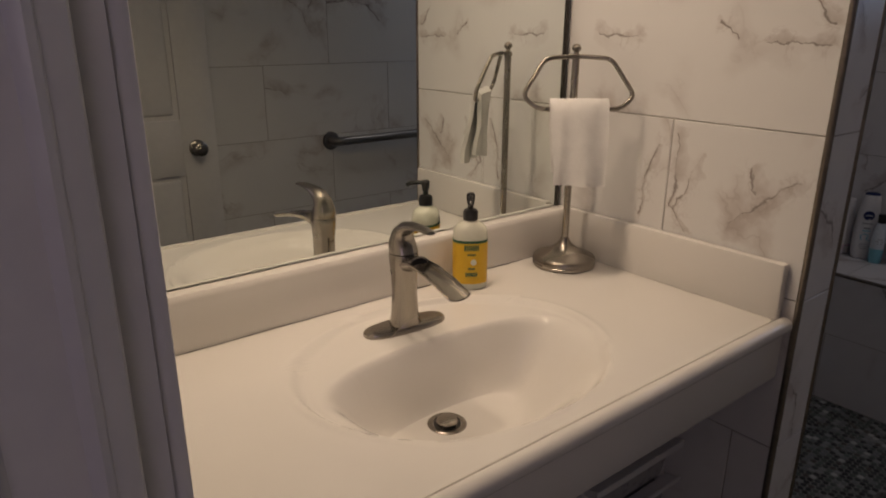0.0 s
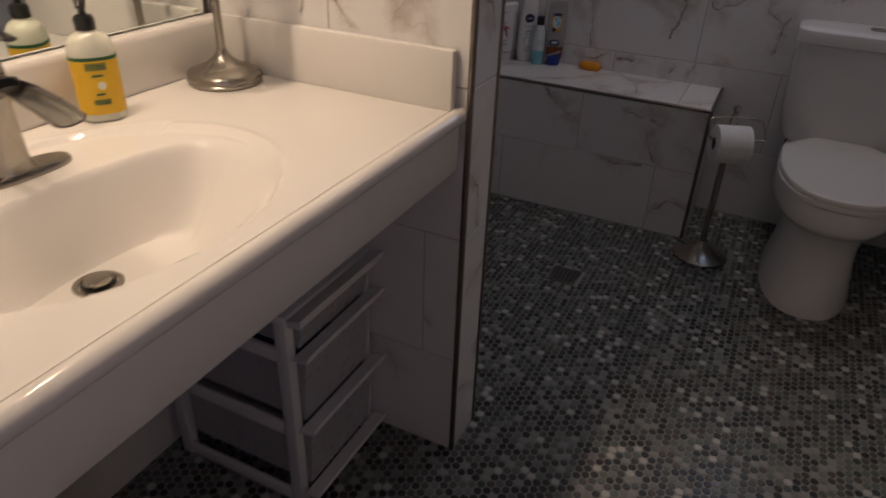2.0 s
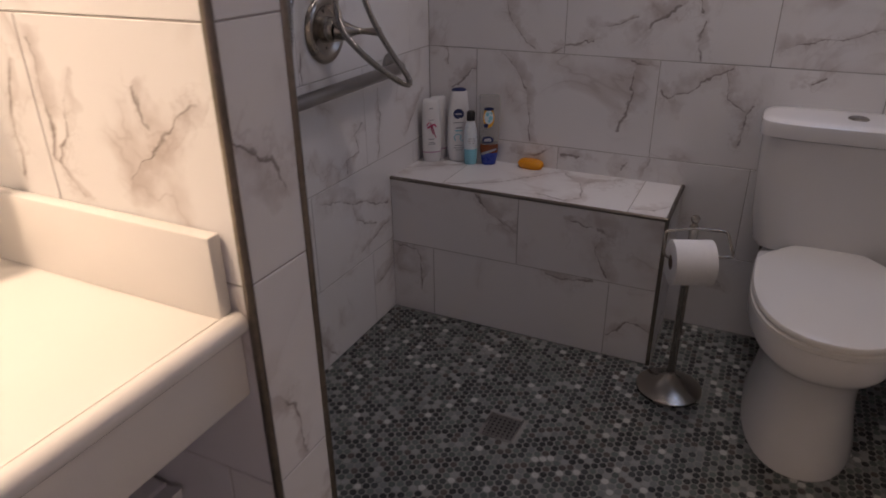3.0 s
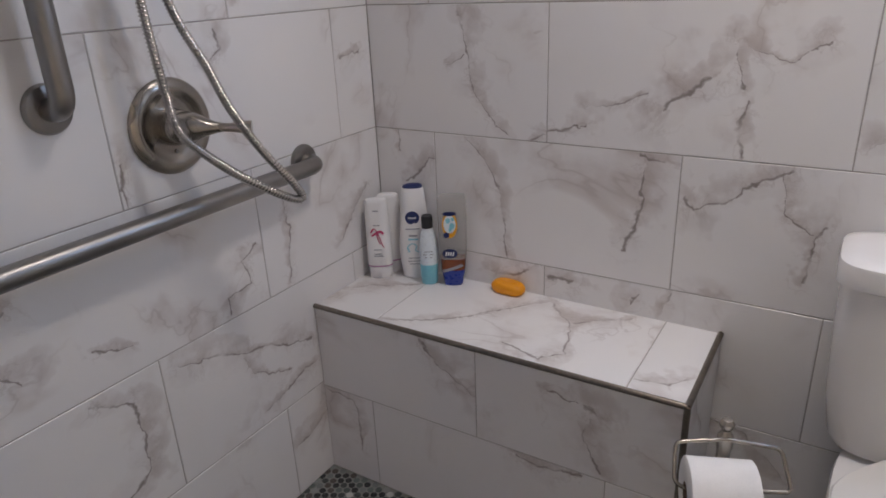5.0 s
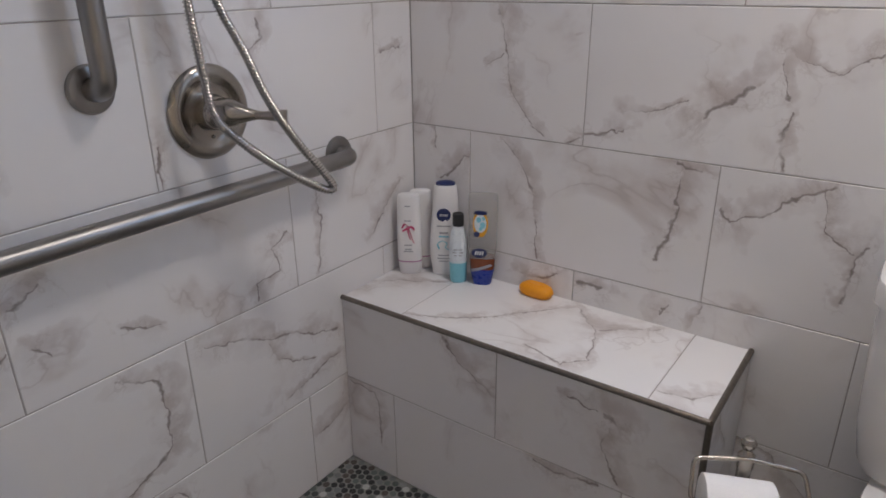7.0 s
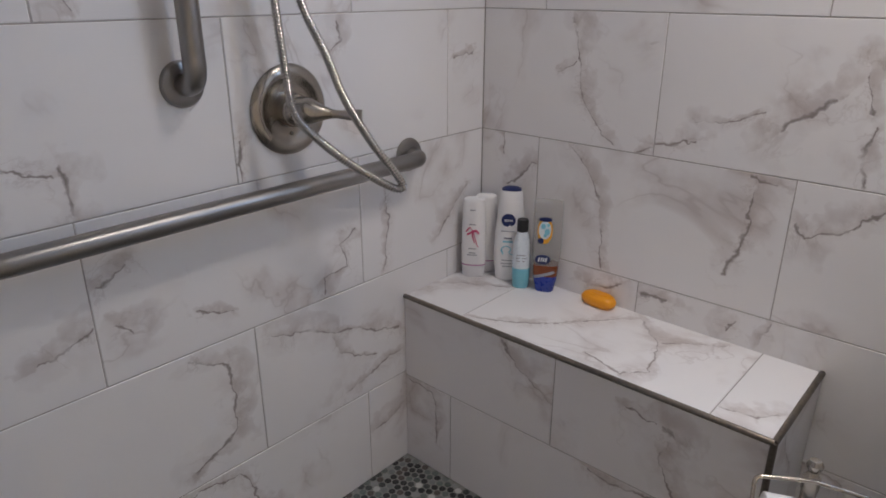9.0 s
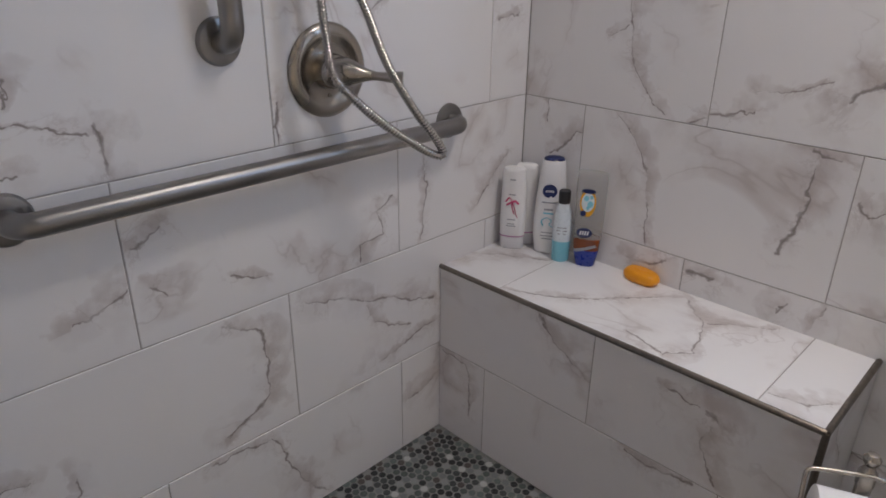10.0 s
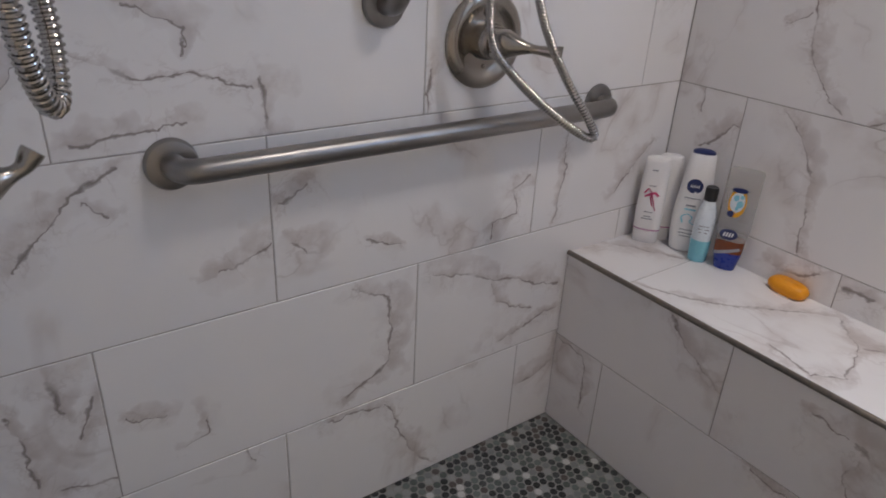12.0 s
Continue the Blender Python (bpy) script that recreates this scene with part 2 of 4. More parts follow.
CLEAR, _, clear_shader = material("clear_bottle_plastic", (0.5, 0.49, 0.47), 0.06)
clear_shader.inputs["Alpha"].default_value = 0.36
GOLD_PRINT = speckled("gold_print", (0.8, 0.4, 0.02), (0.75, 0.35, 0.02), 14, 0.4, relief=0.0)
RED = speckled("red_packaging", (0.4, 0.03, 0.03), (0.3, 0.02, 0.02), 14, 0.5, relief=0.0)
BLUE_CLOTH = speckled("blue_cloth", (0.02, 0.045, 0.14), (0.03, 0.07, 0.2), 14, 0.9, relief=0.4)
SHADE_GLOW = glowing("lit_diffuser", (1.0, 0.85, 0.65), 3.0)
CEILING_GLOW = glowing("lit_ceiling_diffuser", (1.0, 0.95, 0.9), 3.0)
PANE = glassy("window_glass", (1, 1, 1), 0.3)

# ---- shape helpers ----


def mesh_of(name, geo, mat, smooth=True):
    verts, faces = geo
    me = bpy.data.meshes.new(name)
    me.from_pydata([tuple(v) for v in verts], [], faces)
    b = bmesh.new()
    b.from_mesh(me)
    bmesh.ops.recalc_face_normals(b, faces=b.faces)
    b.to_mesh(me)
    b.free()
    if smooth:
        me.shade_smooth()
        me.set_sharp_from_angle(angle=radians(38))
    me.materials.append(mat)
    return me


def part(name, geo, mat, parent=None, label="", m=None, smooth=True):
    o = new(name, mesh_of(name, geo, mat, smooth))
    if parent:
        o.parent = parent
    if m is not None:
        o.matrix_basis = m
    if label:
        o["label"] = label
    return o


def thing(name, label, category, m, group="", kind=""):
    o = new(name)
    o.empty_display_size = 0.05
    o.matrix_basis = m
    return tagged(o, label, category, group, kind)


def box(x0, y0, z0, x1, y1, z1, r=0.0):
    """A box, its edges rounded off by r."""
    b = bmesh.new()
    bmesh.ops.create_cube(b, size=1)
    for v in b.verts:
        v.co = Vector(((x0 + x1) / 2 + v.co.x * (x1 - x0), (y0 + y1) / 2 + v.co.y * (y1 - y0), (z0 + z1) / 2 + v.co.z * (z1 - z0)))
    if r:
        bmesh.ops.bevel(b, geom=list(b.edges), offset=r, segments=2 if r < 0.006 else 3, profile=0.5, affect="EDGES")
    b.verts.index_update()
    geo = [v.co.copy() for v in b.verts], [[v.index for v in f.verts] for f in b.faces]
    b.free()
    return geo


def join(*geos):
    vs, fs = [], []
    for v, f in geos:
        k = len(vs)
        vs += list(v)
        fs += [[i + k for i in p] for p in f]
    return vs, fs


def moved(geo, m):
    return [m @ Vector(v) for v in geo[0]], geo[1]


def loft(rings, close=True, loop=False):
    """Skin over rings of equal length; capped at both ends unless loop."""
    n = len(rings[0])
    vs = [Vector(p) for r in rings for p in r]
    fs = []
    for i in range(len(rings) if loop else len(rings) - 1):
        j = (i + 1) % len(rings)
        for k in range(n):
            fs.append([i * n + k, i * n + (k + 1) % n, j * n + (k + 1) % n, j * n + k])
    if close and not loop:
        fs.append(list(range(n))[::-1])
        fs.append([(len(rings) - 1) * n + k for k in range(n)])
    return vs, fs


def oval(cx, cy, z, a, b, n=32, p=2.0):
    """A super-ellipse ring at height z."""
    out = []
    for k in range(n):
        t = 2 * math.pi * k / n
        c, s = math.cos(t), math.sin(t)
        out.append((cx + a * math.copysign(abs(c) ** (2 / p), c), cy + b * math.copysign(abs(s) ** (2 / p), s), z))
    return out


def lathe(profile, n=32):
    return loft([oval(0, 0, z, max(r, 1e-4), max(r, 1e-4), n) for r, z in profile])


def curve_points(pts, per=8):
    """A smooth line through the points."""
    p = [Vector(q) for q in pts]
    p = [p[0] * 2 - p[1]] + p + [p[-1] * 2 - p[-2]]
    out = []
    for i in range(1, len(p) - 2):
        for k in range(per):
            t = k / per
            a, b, c, d = p[i - 1], p[i], p[i + 1], p[i + 2]
            out.append(0.5 * (2 * b + (c - a) * t + (2 * a - 5 * b + 4 * c - d) * t * t + (3 * b - a - 3 * c + d) * t ** 3))
    return out + [p[-2]]


def tube(pts, radius, n=14, flat=1.0):
    """A round bar along the points; radius is a number or a function of 0..1 along it."""
    pts = [Vector(q) for q in pts]
    rings, up = [], None
    for i, q in enumerate(pts):
        d = (pts[min(i + 1, len(pts) - 1)] - pts[max(i - 1, 0)]).normalized()
        if up is None:
            up = d.orthogonal().normalized()
        up = (up - d * up.dot(d)).normalized()
        side = d.cross(up)
        r = radius(i / (len(pts) - 1)) if callable(radius) else radius
        rings.append([q + r * (math.cos(2 * math.pi * k / n) * up + flat * math.sin(2 * math.pi * k / n) * side) for k in range(n)])
    return loft(rings)


def bent(pts, r, steps=6):
    """Straight runs between the points, each corner rounded by r."""
    p = [Vector(q) for q in pts]
    out = [p[0]]
    for a, b, c in zip(p, p[1:], p[2:]):
        u, w = (a - b).normalized(), (c - b).normalized()
        s, e = b + u * r, b + w * r
        for k in range(steps + 1):
            t = k / steps
            out.append((1 - t) ** 2 * s + 2 * t * (1 - t) * b + t * t * e)
    return out + [p[-1]]


TILES = {}


def tile_mesh(w, h):
    key = (round(w, 4), round(h, 4))
    if key not in TILES:
        e, rings = 0.001, []
        for inset, d in ((0, -0.006), (0, -0.0012), (e, 0)):
            rings.append([(inset, inset, d), (w - inset, inset, d), (w - inset, h - inset, d), (inset, h - inset, d)])
        vs, fs = loft(rings, close=False)
        TILES[key] = mesh_of("tile", (vs, fs + [[8, 9, 10, 11]]), MARBLE, smooth=False)
    return TILES[key]


vein_rng = random.Random(11)


def tile_face(parent, org, u, v, width, rows, joints, hole=None, veins=()):
    """Lay tiles on a face: rows of (from, to) along v, cut at the joints of each row along u, round a hole (u0, u1, v0, v1).
    veins: strong veins (u, v, u, v, weight) across the face; a tile with none gets some at random."""
    u, v, g = Vector(u), Vector(v), 0.0012
    turn = Matrix((u, v, u.cross(v))).transposed().to_4x4()
    for i, (v0, v1) in enumerate(rows):
        cuts = [0.0] + [j for j in sorted(joints(i)) if 0.012 < j < width - 0.012] + [width]
        for a, b in zip(cuts, cuts[1:]):
            pieces = [(a, b, v0, v1)]
            if hole and a < hole[1] and b > hole[0] and v0 < hole[3] and v1 > hole[2]:
                h0, h1, h2, h3 = hole
                lo, hi = max(v0, h2), min(v1, h3)
                pieces = [(a, b, v0, h2), (a, b, h3, v1), (a, h0, lo, hi), (h1, b, lo, hi)]
            for p0, p1, q0, q1 in pieces:
                if p1 - p0 > 0.01 and q1 - q0 > 0.01:
                    o = new("tile", tile_mesh(p1 - p0 - 2 * g, q1 - q0 - 2 * g))
                    o.parent = parent
                    o.matrix_basis = Matrix.Translation(Vector(org) + u * (p0 + g) + v * (q0 + g)) @ turn
                    own = [s for s in veins if p0 < (s[0] + s[2]) / 2 < p1 and q0 < (s[1] + s[3]) / 2 < q1][:len(VEIN_KEYS)]
                    if not own:
                        for _ in range(vein_rng.choice((1, 1, 2))):
                            a0, b0, heading, heavy = vein_rng.uniform(p0, p1), vein_rng.uniform(q0, q1), vein_rng.uniform(0.2, 2.6), vein_rng.uniform(0.8, 1.7)
                            for _ in range(vein_rng.choice((2, 3))):
                                far = vein_rng.uniform(0.05, 0.12)
                                a1, b1 = a0 + far * math.cos(heading), b0 + far * math.sin(heading)
                                own.append((a0, b0, a1, b1, heavy))
                                a0, b0, heading = a1, b1, heading + vein_rng.uniform(-0.8, 0.8)
                    own += [(9, 9, 9.1, 9.1, 1.0)] * (len(VEIN_KEYS) - len(own))
                    for key, s in zip(VEIN_KEYS, own):
                        o["vein_" + key] = (s[0] - p0, s[1] - q0, float(s[4]))
                        o["vein_" + key + "_end"] = (s[2] - p0, s[3] - q0, 0.0)


LINES = [0.0, 0.272, 0.577, 0.885, 1.189, 1.491, 1.793, 2.098, 2.4]
ROWS = list(zip(LINES, LINES[1:]))


def every(first, pitch=0.608, low=-1.0, high=8.0):
    k = math.floor((low - first) / pitch)
    out = []
    while first + k * pitch < high:
        out.append(first + k * pitch)
        k += 1
    return out


# ---- the setting ----
X_DOOR, X_PART, X_PART2, X_BACK, Y_LEFT, Y_RIGHT, Y_MIRROR, TOP = 4.045, 5.145, 5.268, 6.81, 2.0, 0.345, 1.974, 2.4
SET_BACK = 0.0016


def structure(name, geo, mat, label, category, smooth=False):
    return tagged(part(name, geo, mat, smooth=smooth), label, category, kind="structure")


floor = structure("floor", box(2.7, 0.1, -0.12, 7.05, 2.2, -0.0016), FLOOR_GROUT, "floor of small round green, grey and black mosaic tiles", "floor")
ceiling = structure("ceiling", box(2.7, 0.1, TOP, 7.05, 2.2, TOP + 0.1), PAINT, "plain white painted ceiling", "ceiling")
wall_left = structure("wall_shower", box(X_PART2 - 0.05, Y_LEFT + SET_BACK, 0, X_BACK + 0.2, 2.15, TOP), GROUT, "shower wall of large white marble-look tiles with brown veins", "wall")
wall_vanity = structure("wall_vanity", box(X_DOOR - 0.1, 1.994, 0, X_PART2 - 0.052, 2.15, TOP), PAINT, "painted wall behind the mirror and vanity", "wall")
wall_right = structure("wall_right", box(3.922, 0.15, 0, X_BACK + 0.2, Y_RIGHT - SET_BACK, TOP), GROUT, "wall of large white marble-look tiles with grey veins", "wall")
WIN = (0.44, 0.9, 1.4, 1.93)
xb = X_BACK + SET_BACK
wall_back = structure("wall_back", join(box(xb, Y_RIGHT - SET_BACK, 0, 7.01, Y_LEFT + SET_BACK, WIN[2]), box(xb, Y_RIGHT - SET_BACK, WIN[3], 7.01, Y_LEFT + SET_BACK, TOP),
                                        box(xb, Y_RIGHT - SET_BACK, WIN[2], 7.01, WIN[0], WIN[3]), box(xb, WIN[1], WIN[2], 7.01, Y_LEFT + SET_BACK, WIN[3])),
                      GROUT, "back wall of large white marble-look tiles behind bench and toilet", "wall")
partition = structure("wall_partition", box(X_PART + SET_BACK, 1.4 + SET_BACK, 0, X_PART2 - SET_BACK, Y_LEFT + 0.0015, TOP), GROUT, "short tiled partition wall between vanity and shower", "wall")
DOOR_Y0, DOOR_Y1, DOOR_TOP = 0.42, 1.275, 2.05
wall_door = structure("wall_door", join(box(3.925, DOOR_Y1 + 0.02, 0, X_DOOR, 2.15, TOP), box(3.923, 0.34, 0, X_DOOR, DOOR_Y0 - 0.02, TOP), box(3.925, DOOR_Y0 - 0.02, DOOR_TOP + 0.02, X_DOOR, DOOR_Y1 + 0.02, TOP)),
                      PAINT, "painted wall with the doorway", "wall")
structure("wall_hall", join(box(2.6, 0.1, 0, 2.7, 2.2, TOP), box(2.7, 2.15, 0, 3.925, 2.2, TOP), box(2.7, 0.1, 0, 3.0, 0.2, TOP), box(3.7, 0.1, 0, 3.92, 0.2, TOP), box(3.0, 0.1, 0, 3.7, 0.2, 1.0), box(3.0, 0.1, 2.0, 3.7, 0.2, TOP)),
          PAINT, "plain painted walls of the unseen hall with an added window", "wall")
# unseen window, added as the source of the light on the jamb
added_hall_window = thing("added_hall_window", "white-framed unseen window added in the hall to light the door jamb", "window", pose(0, 0, 0), kind="structure")
for b in ((3.0, 0.12, 1.0, 3.04, 0.19, 2.0), (3.66, 0.12, 1.0, 3.7, 0.19, 2.0), (3.04, 0.12, 1.0, 3.66, 0.19, 1.04), (3.04, 0.12, 1.96, 3.66, 0.19, 2.0)):
    part("window_frame", box(*b, 0.003), WHITE_PLASTIC, added_hall_window)
hall_pane = part("pane", box(3.04, 0.15, 1.04, 3.66, 0.156, 1.96), PANE, added_hall_window)
hall_pane.visible_shadow = False

# door frame with stop and moulded edge
frame_1 = thing("door_frame", "white painted door frame with a moulded stop", "door frame", pose(0, 0, 0), kind="structure")
jamb_profile = [(3.915, 0.024), (3.915, -0.002), (3.919, -0.005), (3.948, -0.005), (3.952, -0.007), (3.954, -0.015), (3.958, -0.0175), (3.982, -0.0175), (3.9865, -0.0155), (3.989, -0.008), (3.992, -0.0055),
                (4.026, -0.0045), (4.029, -0.0075), (4.033, -0.0085), (4.037, -0.0065), (4.0385, -0.003), (4.046, -0.0015), (4.052, 0.002), (4.055, 0.012), (4.055, 0.024)]
part("jamb", loft([[(x - 0.027, DOOR_Y1 + y, z) for x, y in jamb_profile] for z in (0, DOOR_TOP)]), DOOR_PAINT, frame_1)
part("jamb", loft([[(x, DOOR_Y0 - y, z) for x, y in jamb_profile] for z in (0, DOOR_TOP)]), DOOR_PAINT, frame_1)
part("head", box(3.915, DOOR_Y0 - 0.02, DOOR_TOP, 4.055, DOOR_Y1 + 0.02, DOOR_TOP + 0.022, 0.002), DOOR_PAINT, frame_1)
for y0, y1 in ((DOOR_Y1 + 0.0245, DOOR_Y1 + 0.075), (Y_RIGHT + 0.005, DOOR_Y0 - 0.0245)):
    part("casing", box(X_DOOR + 0.0005, y0, 0, X_DOOR + 0.013, y1, DOOR_TOP + 0.06, 0.004), DOOR_PAINT, frame_1)

# window over the toilet
window_1 = thing("window_1", "small white-framed window with frosted glass above the toilet", "window", pose(0, 0, 0), kind="structure")
y0, y1, z0, z1 = WIN
for b in ((6.83, y0, z0, 6.9, y0 + 0.04, z1), (6.83, y1 - 0.04, z0, 6.9, y1, z1), (6.83, y0 + 0.04, z0, 6.9, y1 - 0.04, z0 + 0.04), (6.83, y0 + 0.04, z1 - 0.04, 6.9, y1 - 0.04, z1)):
    part("window_frame", box(*b, 0.003), WHITE_PLASTIC, window_1)
pane = part("pane", box(6.875, y0 + 0.04, z0 + 0.04, 6.881, y1 - 0.04, z1 - 0.04), PANE, window_1)
pane.visible_shadow = False

# lamps
vl = thing("vanity_light", "lit bar lamp with a white diffuser above the mirror", "wall lamp", pose(4.6, 1.993, 2.14))
part("backplate", box(-0.34, -0.03, -0.06, 0.34, 0, 0.06, 0.008), NICKEL, vl)
part("housing", box(-0.33, -0.2, -0.04, 0.33, -0.029, 0.05, 0.012), NICKEL, vl)
for sx in (-0.24, 0, 0.24):
    part("bulb", lathe([(0, -0.0405), (0.03, -0.0405), (0.04, -0.046), (0.035, -0.054), (0, -0.056)], 24), SHADE_GLOW, vl, "glowing white bulb", m=pose(sx, -0.143, 0))
cl = thing("ceiling_light", "round flush ceiling lamp with a glowing diffuser", "ceiling lamp", pose(6.46, 1.04, TOP))
part("base", lathe([(0.0, 0), (0.17, 0), (0.175, -0.012), (0.165, -0.022), (0, -0.022)]), NICKEL, cl)
part("diffuser", lathe([(0.0, -0.022), (0.155, -0.0225), (0.15, -0.035), (0.11, -0.046), (0, -0.05)]), CEILING_GLOW, cl, "glowing white diffuser")

# ---- vanity ----
COUNTER, FRONT = 0.84, 1.405
SINK = Vector((4.59, 1.66))
BOWL_A, BOWL_BACK, BOWL_FRONT = 0.252, 0.106, 0.205


def ease(t):
    t = min(max(t, 0.0), 1.0)
    return t * t * (3 - 2 * t)


def sink_depth(x, y):
    """How far the top lies under the counter's level at a place: shallow dished ring, then the bowl."""
    dx, dy = x - SINK.x, y - SINK.y
    ring = math.hypot(dx / 0.272, (dy - 0.024) / 0.22)
    d = 0.0075 * ease((1.0 - ring) / 0.045) - 0.0016 * ease((1.05 - ring) / 0.03) * ease((ring - 0.97) / 0.03)
    bx, by = abs(dx) / BOWL_A, dy / (BOWL_BACK if dy > 0 else BOWL_FRONT)
    e = (bx ** 2.5 + abs(by) ** 2.5) ** 0.4
    if e < 1:
        back = ease(0.5 + 0.5 * by / max(1e-6, math.hypot(bx, by)))
        d += 0.122 * ease((1 - e) / (0.72 - 0.36 * back))
    return d


def counter_top():
    x0, x1, y0, y1 = X_DOOR + 0.003, X_PART - 0.003, FRONT + 0.0275, 1.951
    corners = [math.atan2(y - SINK.y, x - SINK.x) for x in (x0, x1) for y in (y0, y1)]
    angles = sorted([2 * math.pi * k / 140 - math.pi for k in range(140)] + corners)
    n, rings = len(angles), []
    steps = [0.03] + [0.03 + 0.97 * (k / 30) for k in range(1, 31)]
    for e in steps + [1 + k / 70 for k in range(1, 49)] + [1.75, 1.85, 1.93, 2.0]:
        ring = []
        for a in angles:
            c, s = math.cos(a), math.sin(a)
            r1 = 1 / ((abs(c) / BOWL_A) ** 2.5 + (abs(s) / (BOWL_BACK if s > 0 else BOWL_FRONT)) ** 2.5) ** 0.4
            r2 = min(((x1 if c > 0 else x0) - SINK.x) / c if abs(c) > 1e-6 else 9, ((y1 if s > 0 else y0) - SINK.y) / s if abs(s) > 1e-6 else 9)
            r = r1 * e if e <= 1 else r1 + (r2 - r1) * (e - 1)
            x, y = SINK.x + r * c, SINK.y + r * s
            ring.append((x, y, COUNTER - sink_depth(x, y)))
        rings.append(ring)
    vs, fs = loft(rings, close=False)
    fs.append(list(range(n)))
    # rolled front edge with a raised bead
    prof = [(0.0275, 0.0), (0.0264, -0.0035), (0.0238, -0.0042), (0.0213, -0.0008)]
    prof += [(0.0155 + 0.0155 * math.cos(radians(a)), -0.0105 + 0.0155 * math.sin(radians(a))) for a in range(72, 263, 14)]
    prof += [(0.0145, -0.0275), (0.0145, -0.03), (0.0145, -0.113), (0.0175, -0.118), (0.036, -0.118), (0.038, -0.012)]
    return join((vs, fs), loft([[(x, FRONT + a, COUNTER + b) for a, b in prof] for x in (x0, x1)]))


vanity = thing("bathroom_vanity", "cream cultured marble vanity top with a moulded oval basin and backsplash", "vanity", pose(0, 0, 0))
part("countertop", counter_top(), CULTURED, vanity)
splash = [(1.951, COUNTER - 0.01), (1.951, COUNTER + 0.002), (1.9475, COUNTER + 0.012), (1.9465, COUNTER + 0.088), (1.9475, COUNTER + 0.096), (1.951, COUNTER + 0.1), (1.966, COUNTER + 0.1005), (1.993, COUNTER + 0.1005), (1.993, COUNTER - 0.01)]
part("backsplash", loft([[(x, y, z) for y, z in splash] for x in (X_DOOR + 0.004, X_PART - 0.003)]), CULTURED, vanity)
part("side_splash", box(X_PART - 0.0225, FRONT + 0.022, COUNTER - 0.001, X_PART - 0.0015, 1.946, COUNTER + 0.106, 0.005), CULTURED, vanity)
drain = thing("sink_drain", "brushed nickel pop-up drain in the basin", "drain", pose(SINK.x - 0.015, SINK.y + 0.03, COUNTER - sink_depth(SINK.x - 0.015, SINK.y + 0.03)))
part("flange", lathe([(0.0, -0.003), (0.033, -0.003), (0.033, 0.0012), (0.03, 0.003), (0.0245, 0.002), (0.0235, -0.001), (0, -0.001)]), NICKEL, drain)
# black disc: the shade in the gap, put into colour
part("gap", lathe([(0, -0.0009), (0.0232, -0.0009), (0.0232, 0.0006), (0, 0.0006)], 28), BLACK_PLASTIC_AND_SHADE, drain, "black disc painting the shade round the stopper")
part("stopper", lathe([(0.0, 0.0007), (0.0165, 0.0007), (0.0185, 0.0065), (0.0172, 0.0095), (0.012, 0.011), (0, 0.0115)]), NICKEL, drain)

# mirror sitting on the backsplash
mirror = thing("wall_mirror", "large frameless wall mirror resting on the backsplash", "mirror", pose(0, 0, 0))
part("glass", box(X_DOOR + 0.006, Y_MIRROR, COUNTER + 0.104, 5.124, 1.9935, 1.98), MIRROR, mirror, smooth=False)
part("edge_channel", box(5.1245, Y_MIRROR - 0.003, COUNTER + 0.102, 5.134, 1.9935, 1.985, 0.001), DARK_EDGE, mirror, "dark metal edge channel")

# faucet
FX, FY = 4.59, 1.83
tap = thing("faucet", "brushed nickel single-lever faucet with an open trough spout", "faucet", pose(FX, FY, COUNTER - sink_depth(FX, FY) + 0.0005, 0, 0, -4))
part("deck_plate", loft([oval(0, 0, z, a, b, 40, 2.6) for z, a, b in ((0, 0.081, 0.028), (0.005, 0.081, 0.028), (0.0085, 0.078, 0.0255), (0.0095, 0.07, 0.018))]), NICKEL, tap)
body_rings = []
for z, dy, a, b in ((0.0095, 0.0, 0.0275, 0.0255), (0.014, 0, 0.026, 0.024), (0.03, 0.0, 0.0235, 0.0225), (0.065, 0.0, 0.0215, 0.021), (0.095, 0.001, 0.0215, 0.022), (0.118, 0.002, 0.0235, 0.024), (0.134, 0.002, 0.0248, 0.025), (0.14, 0.002, 0.024, 0.024)):
    body_rings.append(oval(0, dy, z, a, b, 36, 2.3))
part("body", loft(body_rings), NICKEL, tap)
handle = []
for y, z, a, h in ((0.002, 0.1415, 0.0245, 0.0245), (0.004, 0.15, 0.0243, 0.0238), (0.006, 0.16, 0.0225, 0.0215), (0.003, 0.173, 0.019, 0.017), (-0.007, 0.184, 0.0165, 0.0125), (-0.024, 0.1915, 0.0145, 0.0085), (-0.046, 0.1955, 0.0125, 0.0056), (-0.068, 0.1965, 0.0105, 0.0042), (-0.086, 0.1955, 0.008, 0.003)):
    lean = ease((z - 0.158) / 0.032) * radians(76)
    handle.append([(px, y + py * math.cos(lean), z + py * math.sin(lean)) for px, py, _ in oval(0, 0, 0, a, h, 28, 2.2)])
part("lever", loft(handle), NICKEL, tap)
spout = []
